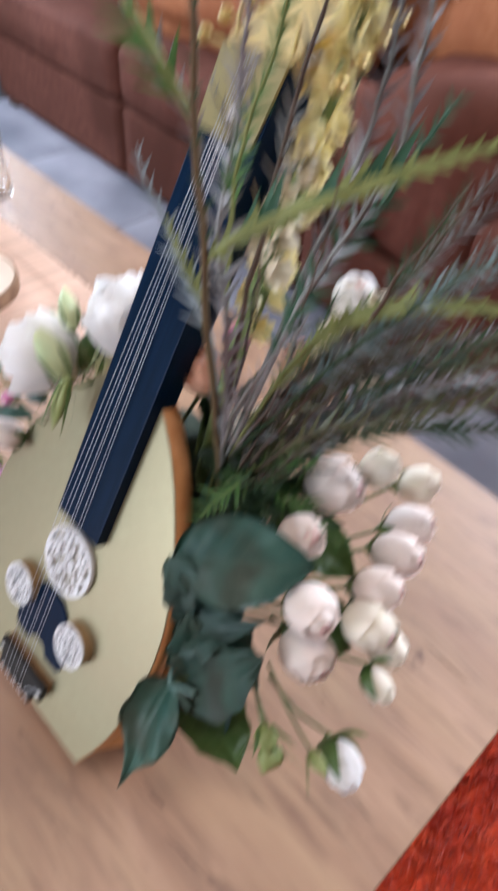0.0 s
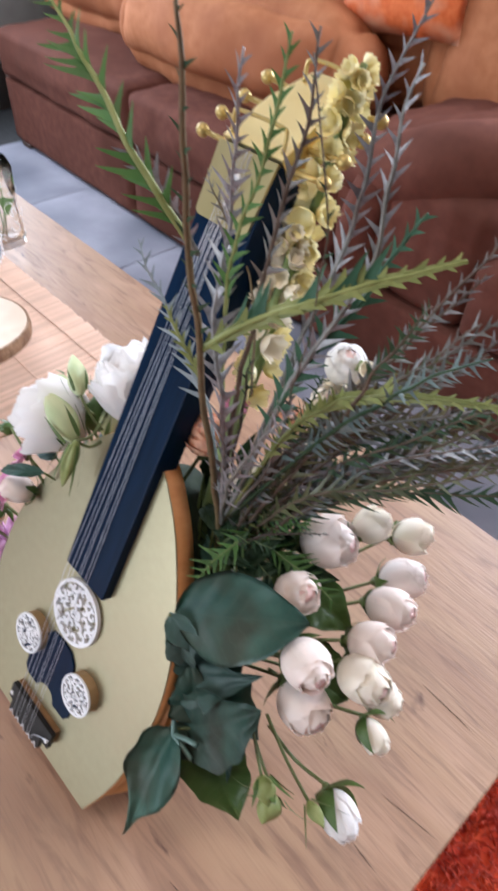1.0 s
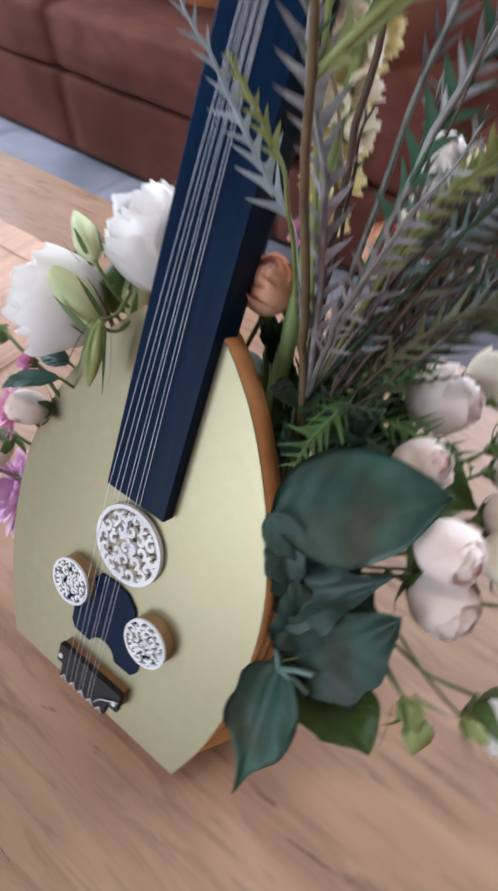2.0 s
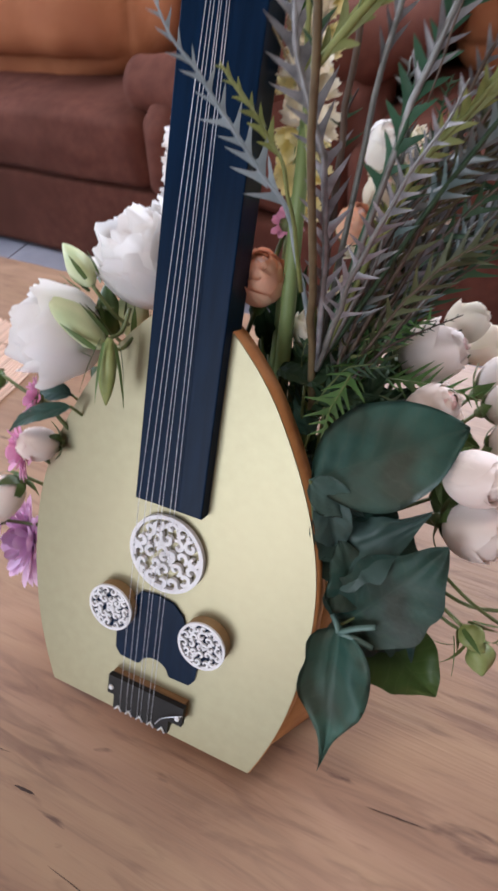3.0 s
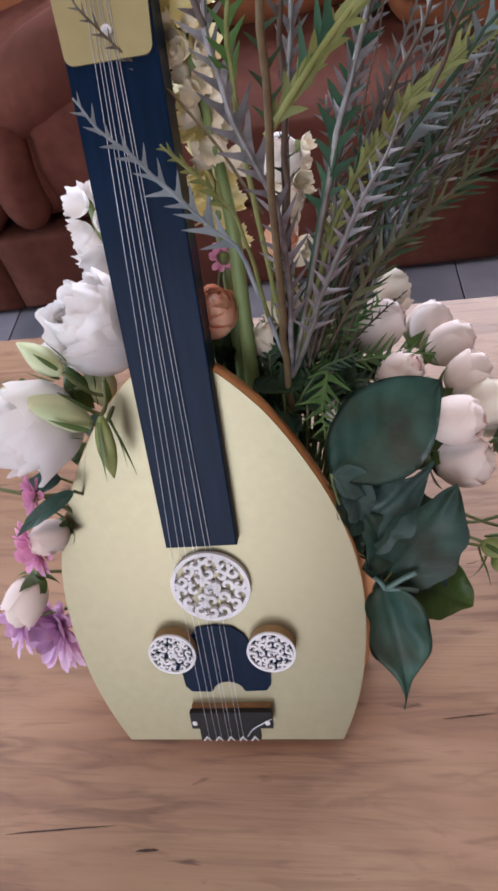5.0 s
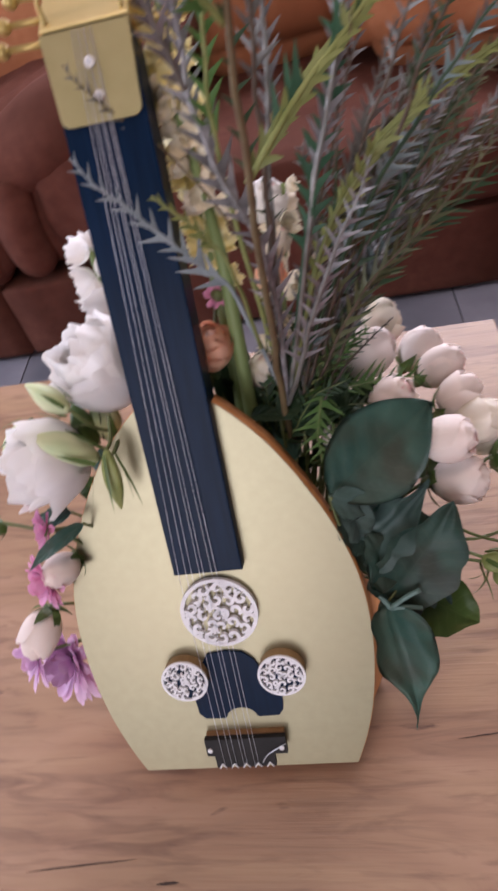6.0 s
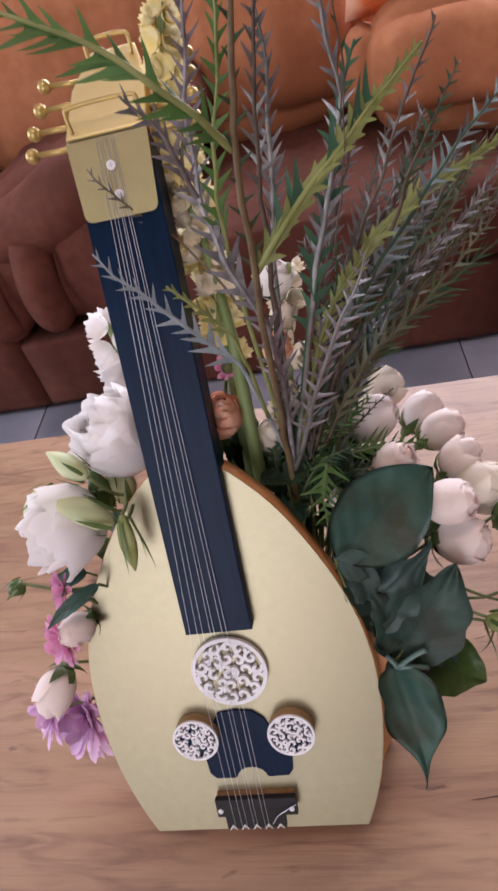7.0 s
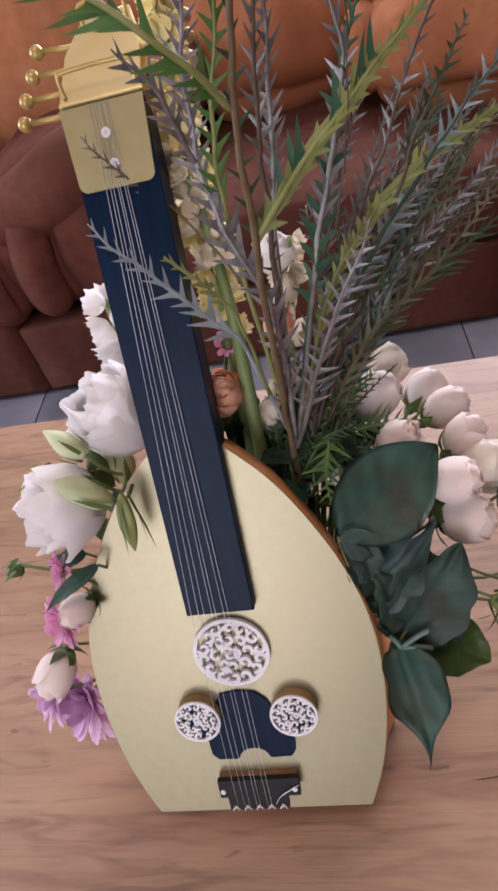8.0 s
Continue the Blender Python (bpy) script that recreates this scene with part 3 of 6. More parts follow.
def rose(at, way, radius, material=None, spin=0.0, label="small blush cream rose, half open", stem_to=None, group="roses", tall=1.0, sepal=0.0125):
    mat = material or ROSE
    radius *= 0.90
    size = radius / 0.01
    way = Vector(way).normalized()
    ob = thing("rose", axis_pose(Vector(at) - way * radius * 0.95, way, spin, size), label, "rose", group)
    long = Matrix.Diagonal((1, 1, 0.92 * tall, 1))
    for i, (kinds, count) in enumerate(rose_petals(mat.name, mat)):
        for c in range(count):
            a = c * math.tau / count + i * 1.1 + random.uniform(-0.3, 0.3)
            part("petal", kinds[c % 2], mat, ob, m=long @ Matrix.Rotation(a, 4, "Z") @ Matrix.Rotation(random.uniform(-0.07, 0.05) * (i + 1) / 3, 4, "Y"))
    if not HEART_MESH:
        bm = bmesh.new()
        bmesh.ops.create_uvsphere(bm, u_segments=12, v_segments=8, radius=0.0052)
        HEART_MESH.append(mesh_of("heart", bm, ROSE_HEART))
    part("heart", HEART_MESH[0], ROSE_HEART, ob, m=long @ Matrix.Translation((0, 0, 0.0180)))
    kinds = sepals(LEAF_LIGHT)
    for c in range(5):
        part("sepal", kinds[c % 3], LEAF_LIGHT, ob, m=Matrix.Rotation(c * math.tau / 5 + 0.3, 4, "Z") @ Matrix.Rotation(random.uniform(-0.1, 0.35), 4, "Y") @ Matrix.Translation((0, 0, -0.0012)) @ Matrix.Scale(sepal, 4))
    part("hip", tube([(0, 0, -0.0045), (0, 0, -0.002), (0, 0, 0.0002)], [0.0014, 0.0030, 0.0022], 8), STEM_GREEN, ob)
    foot = Vector(at) - way * radius * 1.3
    stem_line(ob, foot, stem_to or HEART, 0.012, 0.0014)
    return ob


def bud(at, way, length, radius, material=None, spin=0.0, label="closed green and white lisianthus bud", stem_to=None, curl=0.6, sep=0.9, splay=0.0, category="flower bud"):
    """A long pointed bud with twisted petals and narrow sepals; at is its foot."""
    mat = material or LISI_BUD
    ob = thing("flower_bud", axis_pose(at, way, spin), label, category, "flower buds")
    bm = bmesh.new()
    rings = []
    n, k = 20, 14
    for j in range(k + 1):
        v = j / k
        r = radius * (math.sin(math.pi * min(1, v * 0.93 + 0.05)) ** 0.8) * (1 - 0.35 * v)
        rings.append([bm.verts.new(((r * (1 + 0.13 * math.sin(3 * (a + curl * v * 3)))) * math.cos(a), (r * (1 + 0.13 * math.sin(3 * (a + curl * v * 3)))) * math.sin(a), v * length)) for a in (q * math.tau / n for q in range(n))])
    for a, b in zip(rings, rings[1:]):
        for i in range(n):
            bm.faces.new((a[i], a[(i + 1) % n], b[(i + 1) % n], b[i]))
    bm.faces.new(rings[0][::-1])
    bm.faces.new(rings[-1])
    part("corolla", bm, mat, ob)
    for c in range(5):
        m = sepal_mesh("sepal", LEAF_LIGHT, length * sep, radius * (0.16 + 0.12 * min(1.0, splay)), 0.12 - 0.9 * splay)
        part("sepal", m, LEAF_LIGHT, ob, m=Matrix.Rotation(c * math.tau / 5, 4, "Z") @ Matrix.Translation((radius * 0.78, 0, 0.0005)) @ Matrix.Rotation(-1.26 + splay + random.uniform(-0.06, 0.16) * (1 + 3 * splay), 4, "Y"))
    stem_line(ob, Vector(at), stem_to or HEART, 0.006, 0.0013)
    return ob


LISI_MESH = []


def lisianthus(at, way, radius, spin=0.0, label="large white ruffled lisianthus in full bloom", material=None, stem_to=None):
    mat = material or LISI
    way = Vector(way).normalized()
    ob = thing("lisianthus", axis_pose(Vector(at) - way * radius * 0.8, way, spin, radius / 0.01), label, "flower", "lisianthus blooms")
    if not LISI_MESH:
        for i, (r, e, w, f, ru, t) in enumerate(((0.0052, 0.28, 1.6, 0.03, 0.11, 1.85), (0.0070, 0.44, 1.5, 0.07, 0.12, 1.48), (0.0086, 0.64, 1.45, 0.12, 0.13, 1.22), (0.0098, 0.90, 1.4, 0.17, 0.13, 1.06), (0.0105, 1.22, 1.3, 0.22, 0.12, 0.98))):
            LISI_MESH.append([petal_mesh("petal", LISI, r, e, w, f, ru, seed=q * 5 + i * 1.7, tall=t, n=24, k=16, blunt=0.22, crumple=0.032) for q in range(4)])
    for i, kinds in enumerate(LISI_MESH):
        count = (3, 4, 4, 5, 4)[i]
        for c in range(count):
            a = c * math.tau / count + i * 0.8 + random.uniform(-0.3, 0.3)
            part("petal", kinds[(c + i) % 4], mat, ob, m=Matrix.Rotation(a, 4, "Z") @ Matrix.Rotation(random.uniform(-0.10, 0.14), 4, "Y"))
    for c in range(5):
        part("sepal", sepals(LEAF_LIGHT)[c % 3], LEAF_LIGHT, ob, m=Matrix.Rotation(c * math.tau / 5, 4, "Z") @ Matrix.Rotation(-0.5, 4, "Y") @ Matrix.Scale(0.009, 4))
    stem_line(ob, Vector(at) - way * radius * 0.8, stem_to or HEART, 0.01, 0.0016)
    return ob


def leaf(base, tip, face_to, width, label, material=None, bend=0.12, fold=0.25, wave=0.14, early=0.62, seed=0.0, stalk=None, point=0.35, name="leaf", category="leaf", group="broad leaves", ragged=0.22, drip=0.0, sway=0.0):
    """A broad pointed leaf from base to tip, its upper side towards face_to, folded at the midrib."""
    mat = material or LEAF_DARK
    a, b = Vector(base), Vector(tip)
    length = (b - a).length
    z = Vector(face_to)
    xw = (b - a).normalized()
    z = (z - xw * z.dot(xw)).normalized()
    y = z.cross(xw)
    m = Matrix((xw, y, z)).transposed().to_4x4()
    m.translation = a
    ob = thing(name, m, label, category, group)
    bm = bmesh.new()
    n, k = 14, 26
    grid = []
    for j in range(k + 1):
        v = j / k
        w = width / 2 * (math.sin(math.pi * v ** early)) ** 0.80 * (1 - point * v ** 2.2) if 0 < v < 1 else 0.0004
        w *= 1 - drip * min(1.0, max(0.0, (v - 0.50) / 0.36))
        row = []
        for i in range(n + 1):
            u = i / n * 2 - 1
            edge = 1 + ragged * noise.noise(Vector((v * 4.5 + seed * 3.1, math.copysign(2.3, u), seed))) * min(1.0, 6 * v * (1 - v))
            zz = fold * abs(u) * w + bend * length * (4 * v * (1 - v)) * 0.5 - bend * length * v * v * 0.7
            zz += wave * width * noise.noise(Vector((v * 3 + seed, u * 1.2, seed))) * abs(u)
            zz -= 0.0009 * math.exp(-(u / 0.10) ** 2) - 0.00050 * math.cos((v * 34 - abs(u) * 9)) * min(1.0, 3 * abs(u))
            row.append(bm.verts.new((v * length, u * w * edge + sway * length * math.sin(2.6 * v) * v, zz)))
        grid.append(row)
    for p, q in zip(grid, grid[1:]):
        for i in range(n):
            bm.faces.new((p[i], p[i + 1], q[i + 1], q[i]))
    bmesh.ops.solidify(bm, geom=bm.faces[:], thickness=0.0005)
    part("blade", bm, mat, ob)
    rib = [(v * length, sway * length * math.sin(2.6 * v) * v, bend * length * (4 * v * (1 - v)) * 0.5 - bend * length * v * v * 0.7 - 0.0016) for v in (0, 0.2, 0.4, 0.6, 0.8, 0.90)]
    part("midrib", tube(rib, [0.0010, 0.0009, 0.0007, 0.0005, 0.0004, 0.0002], 6), mat, ob)
    if stalk is not None:
        stem_line(ob, a, stalk, 0.004, 0.0011, name="stalk")
    return ob


def saw_leaflet(name, material, length, width, lean):
    """A small pointed tooth with a broad foot on its stem; it leans towards the tip of its branch (+x)."""
    bm = bmesh.new()
    rows = []
    for j in range(6):
        v = j / 5
        w = width * (0.56 * (1 - v) ** 0.85 + 0.10 * math.sin(math.pi * v) + 0.75 * max(0.0, 1 - 3.0 * v) ** 1.6) + 0.00008
        cx = lean * length * v ** 1.35 - 0.45 * width * max(0.0, 1 - 2 * v)
        cy = length * v * (1 - 0.10 * v)
        zz = 0.16 * length * v * v
        rows.append([bm.verts.new((cx + u * w * 0.75, cy - u * w * 0.12, zz - 0.14 * w * (1 - u * u))) for u in (-1, 0, 1)])
    for a, b in zip(rows, rows[1:]):
        for i in range(2):
            bm.faces.new((a[i], a[i + 1], b[i + 1], b[i]))
    return mesh_of(name, bm, material)


def ribbon(line, face_to, start, half):
    """The flat winged blade along a branch, that its teeth grow from."""
    bm = bmesh.new()
    rows = []
    n = len(line) - 1
    for i in range(int(n * start), n + 1):
        way = (line[min(n, i + 1)] - line[max(0, i - 1)]).normalized()
        z = (face_to - way * face_to.dot(way)).normalized()
        w = half * min(1.0, 0.3 + (i - n * start) / 4) * (1 - 0.7 * max(0.0, i / n - 0.6) / 0.4)
        rows.append([bm.verts.new(line[i] + z.cross(way) * u * w - z * 0.3 * w * u * u + z * 0.0003) for u in (-1, 0, 1)])
    for a, b in zip(rows, rows[1:]):
        for k in range(2):
            bm.faces.new((a[k], a[k + 1], b[k + 1], b[k]))
    return bm


LOBES = {}


def branch(points, material, label, face_to=(0, -0.6, 0.8), leaf_len=0.017, gap=0.0075, start=0.25, wide=0.0046, lean=0.9,
           stem_mat=None, r=0.0013, twist=0.35, fins=None, category="foliage branch", taper=0.55, broad=False):
    """A stiff branch with saw-toothed leaf lobes in two ranks along it."""
    wide, lean = wide * (1.0 if broad else 0.95), lean * 0.88
    key = (material.name, round(leaf_len, 4), round(wide, 4), round(lean, 2))
    if key not in LOBES:
        LOBES[key] = [saw_leaflet("leaflet", material, leaf_len * s, wide, lean + d) for s, d in ((1.0, 0.0), (0.85, 0.15), (1.12, -0.12))]
    lobes = LOBES[key]
    fin = saw_leaflet("fin", fins[0], fins[1], fins[2], 0.75) if fins else None
    origin = Vector(points[0])
    ob = thing("foliage_branch", Matrix.Translation(origin), label, category, "foliage branches")
    n = 28
    line = [p - origin for p in spline(points, n)]
    line = [p + 0.0022 * min(1.0, i / 6) * Vector((noise.noise((p + origin) * 45), noise.noise((p + origin) * 41 + Vector((9, 2, 4))), 0)) for i, p in enumerate(line)]
    part("stem", tube(line, [max(0.00035, r * (1 - 0.75 * i / n)) for i in range(n + 1)], 7), stem_mat or STEM_BROWN, ob)
    part("midrib", ribbon(line, Vector(face_to), start, wide * (0.55 if broad else 0.28)), material, ob)
    total = sum((b - a).length for a, b in zip(line, line[1:]))
    s, side = total * start, 1
    up0 = Vector(face_to)
    while s < total - 0.001:
        acc = 0.0
        for a, b in zip(line, line[1:]):
            d = (b - a).length
            if acc + d >= s:
                p, way = a + (b - a) * ((s - acc) / d), (b - a).normalized()
                break
            acc += d
        v = s / total
        z = (up0 - way * up0.dot(way)).normalized()
        z = (z + 0.45 * Vector((noise.noise(p * 40), noise.noise(p * 37 + Vector((3, 1, 2))), noise.noise(p * 31)))).normalized()
        z = (z - way * z.dot(way)).normalized()
        y = z.cross(way) * side
        m = Matrix((way, y, way.cross(y))).transposed().to_4x4()
        size = (1 - taper * max(0.0, (v - 0.6) / 0.4)) * random.uniform(0.80, 1.12)
        m = Matrix.Translation(p) @ m @ Matrix.Rotation(random.uniform(-twist, twist), 4, "X") @ Matrix.Rotation(random.uniform(-0.16, 0.16), 4, "Z") @ Matrix.Scale(size, 4)
        part("leaflet", lobes[random.randrange(3)], material, ob, m=m)
        side = -side
        if fins and random.random() < 0.28:
            y = z.cross(way)
            turn = Matrix((way, y, way.cross(y))).transposed().to_4x4()
            part("fin", fin, fins[0], ob, m=Matrix.Translation(p) @ turn @ Matrix.Rotation(random.uniform(-0.3, 0.5), 4, "X") @ Matrix.Scale(random.uniform(0.7, 1.1), 4))
        s += gap * 0.56 * random.uniform(0.80, 1.20) * (1.12 - 0.30 * v)
    return ob


def floret_spike(points, material, label, count, size, stem_mat=None, start=0.25, category="flower spike"):
    """A tall spike of ruffled florets round a green stalk."""
    origin = Vector(points[0])
    ob = thing("flower_spike", Matrix.Translation(origin), label, category, "flower spikes")
    line = [p - origin for p in spline(points, 20)]
    part("stalk", tube(line, [0.0056 * (1 - 0.65 * i / 20) for i in range(21)], 10), stem_mat or STALK, ob)
    kinds = []
    for q in range(3):
        bm = bmesh.new()
        for c in range(5):
            data = petal_mesh("lip", material, 0.0075, 1.25, 1.0, 0.40, 0.16, seed=q * 5 + c, tall=0.9, n=12, k=8, blunt=0.40, crumple=0.04)
            data.transform(Matrix.Rotation(c * math.tau / 5, 4, "Z"))
            bm.from_mesh(data)
            bpy.data.meshes.remove(data)
        kinds.append(mesh_of("floret", bm, material))
    for i in range(count):
        v = start + (1 - start) * i / (count - 1)
        p = line[min(19, int(v * 20))]
        a = i * 2.4
        way = Vector((math.cos(a), math.sin(a), random.uniform(-0.3, 0.9)))
        s = size / 0.0075 * (1.0 - 0.45 * max(0, (v - 0.6) / 0.4)) * random.uniform(0.85, 1.1)
        part("floret", kinds[i % 3], material, ob, m=axis_pose(p + way * 0.004, way, i, s))
    return ob


def daisy(at, way, radius, material, label, count=34, name="chrysanthemum", broad=0.30):
    """A full flower of many rounded petals in three rounds."""
    ob = thing(name, axis_pose(at, way), label, "flower", "mauve flowers")
    kinds = []
    for s, b in ((1.0, 0.10), (0.95, 0.25), (0.85, 0.55), (0.6, 1.0)):
        bm = bmesh.new()
        grid = []
        for j in range(9):
            v = j / 8
            w = radius * broad * 0.5 * (0.25 + 0.75 * math.sin(math.pi * 0.62 * v) ** 0.9) * max(0.02, 1 - max(0.0, (v - 0.7) / 0.3) ** 2.4) ** 0.5
            a = b * (0.35 + 0.65 * v)
            grid.append([bm.verts.new((radius * s * v * math.cos(a) + 0.001, u * w, radius * s * v * math.sin(a) + 0.30 * w * u * u - 0.06 * radius * max(0.0, v - 0.7))) for u in (-1, -0.5, 0, 0.5, 1)])
        for p, q in zip(grid, grid[1:]):
            for i in range(4):
                bm.faces.new((p[i], p[i + 1], q[i + 1], q[i]))
        kinds.append(mesh_of("petal", bm, material))
    for i in range(count):
        k = min(3, int(4 * (i / count) ** 1.15))
        part("petal", kinds[k], material, ob, m=Matrix.Rotation(i * 2.4 + random.uniform(-0.2, 0.2), 4, "Z") @ Matrix.Rotation(random.uniform(-0.16, 0.16), 4, "Y") @ Matrix.Scale(random.uniform(0.85, 1.1), 4))
    part("heart", tube([(0, 0, -0.004), (0, 0, 0.002), (0, 0, 0.005)], [0.003, 0.005, 0.002], 8), STEM_GREEN, ob)
    stem_line(ob, Vector(at) - Vector(way).normalized() * 0.004, HEART + Vector((-0.08, -0.02, -0.03)), 0.0, 0.0016)
    return ob


# ---- the oud-shaped flower box ----
LEAN = 29.07
OUD_POSE = pose(0, 0, 0.4955, -LEAN)
CX = -0.003
HALF = ((0.0, 0.0895), (0.025, 0.0985), (0.055, 0.1065), (0.088, 0.1115), (0.12, 0.1135), (0.155, 0.1120), (0.187, 0.1060),
        (0.22, 0.0945), (0.252, 0.0785), (0.28, 0.0610), (0.30, 0.0440), (0.316, 0.0265), (0.326, 0.008))


def half_width(b):
    for (b0, w0), (b1, w1) in zip(HALF, HALF[1:]):
        if b <= b1:
            return w0 + (w1 - w0) * (b - b0) / (b1 - b0)
    return 0.0


def body_outline(inset=0.0, b0=0.0, b1=0.326):
    pts = spline([(w - inset, 0, b) for b, w in HALF], 44)
    pts = [(max(p.x, 0.002), min(max(p.z, b0 + (inset if b0 == 0 else 0)), b1)) for p in pts if b0 - 1e-6 <= p.z <= b1 + 1e-6]
    return [(CX + x, z) for x, z in pts] + [(CX - x, z) for x, z in reversed(pts)]


def ring_band(outer, inner, y0, y1, closed=True):
    bm = bmesh.new()
    n = len(outer)
    rows = [[bm.verts.new((x, y, z)) for x, z in line] for line, y in ((outer, y0), (outer, y1), (inner, y1), (inner, y0))]
    span = range(n if closed else n - 1)
    for k in range(4):
        a, b = rows[k], rows[(k + 1) % 4]
        for i in span:
            bm.faces.new((a[i], a[(i + 1) % n], b[(i + 1) % n], b[i]))
    if not closed:
        for i in (0, n - 1):
            bm.faces.new([rows[k][i] for k in range(4)])
    return bm


def scroll(cx, cz, r, a0, turn, width, y0, y1, bm, disc=(0.0, 0.0, 9.0)):
    """A curled flat ribbon, like one scroll of a fretwork, kept inside a disc (x, z, radius)."""
    def clip(px, pz):
        d = math.hypot(px - disc[0], pz - disc[1])
        k = min(1.0, disc[2] / d) if d > 0 else 1.0
        return disc[0] + (px - disc[0]) * k, disc[1] + (pz - disc[1]) * k

    pts = []
    for i in range(15):
        t = i / 14
        rr = r * (1 - 0.78 * t)
        a = a0 + turn * t
        pts.append((cx + rr * math.cos(a), cz + rr * math.sin(a), width * (0.55 + 0.45 * math.sin(math.pi * t)) * (1.15 - 0.4 * t)))
    left, right = [], []
    for i, (x, z, w) in enumerate(pts):
        x0, z0, _ = pts[max(0, i - 1)]
        x1, z1, _ = pts[min(len(pts) - 1, i + 1)]
        d = math.hypot(x1 - x0, z1 - z0) or 1
        nx, nz = -(z1 - z0) / d * w / 2, (x1 - x0) / d * w / 2
        left.append(clip(x + nx, z + nz))
        right.append(clip(x - nx, z - nz))
    lines = [[bm.verts.new((x, y, z)) for x, z in line] for line, y in ((left, y0), (right, y0), (right, y1), (left, y1))]
    for k in range(4):
        a, b = lines[k], lines[(k + 1) % 4]
        for i in range(len(a) - 1):
            bm.faces.new((a[i], a[i + 1], b[i + 1], b[i]))
    for i in (0, len(left) - 1):
        bm.faces.new([lines[k][i] for k in range(4)])


def rosette(parent, x, z, radius, y, thick, seed):
    """A round white fretwork of scrolls inside a rim."""
    rng = random.Random(seed)
    n = 56
    circ = [(x + radius * math.cos(k * math.tau / n), z + radius * math.sin(k * math.tau / n)) for k in range(n)]
    inn = [(x + radius * 0.900 * math.cos(k * math.tau / n), z + radius * 0.900 * math.sin(k * math.tau / n)) for k in range(n)]
    ros = part("rosette", ring_band(circ, inn, y - thick, y), WHITE, parent, "white fretwork rosette", smooth=False)
    bm = bmesh.new()
    w = radius * 0.104
    for ring, count, size in ((0.745, 14, 0.180), (0.420, 8, 0.185), (0.10, 3, 0.16)):
        for c in range(count):
            a = (c + rng.uniform(-0.12, 0.12)) * math.tau / count + ring * 2
            rr = ring * radius * rng.uniform(0.97, 1.03)
            px, pz = x + rr * math.cos(a), z + rr * math.sin(a)
            sgn = 1 if rng.random() < 0.5 else -1
            a0 = a + rng.uniform(-2.2, 2.2)
            r = radius * size * rng.uniform(0.86, 1.0)
            scroll(px, pz, r, a0, sgn * rng.uniform(5.0, 6.4), w, y - thick, y - 0.0001, bm, (x, z, radius * 0.93))
            tail = a0 + sgn * 0.4
            scroll(px + r * 1.25 * math.cos(tail), pz + r * 1.25 * math.sin(tail), r * 0.52, tail + math.pi, -sgn * 3.4, w * 0.85, y - thick + 0.0001, y - 0.0002, bm, (x, z, radius * 0.925))
    part("scrollwork", bm, WHITE, ros, smooth=False)
    return ros


def screw(parent, x, y, z, r, name="screw"):
    ob = part(name, tube([(x, y, z), (x, y - r * 0.35, z), (x, y - r * 0.55, z)], [r, r, r * 0.85], 14), BEAD, parent, "small pale cross-head screw", smooth=False)
    part("cross_slot", box(x - r * 0.55, x + r * 0.55, y - r * 0.62, y - r * 0.5, z - r * 0.12, z + r * 0.12, bm=box(x - r * 0.12, x + r * 0.12, y - r * 0.63, y - r * 0.5, z - r * 0.55, z + r * 0.55)), STEEL, ob, smooth=False)


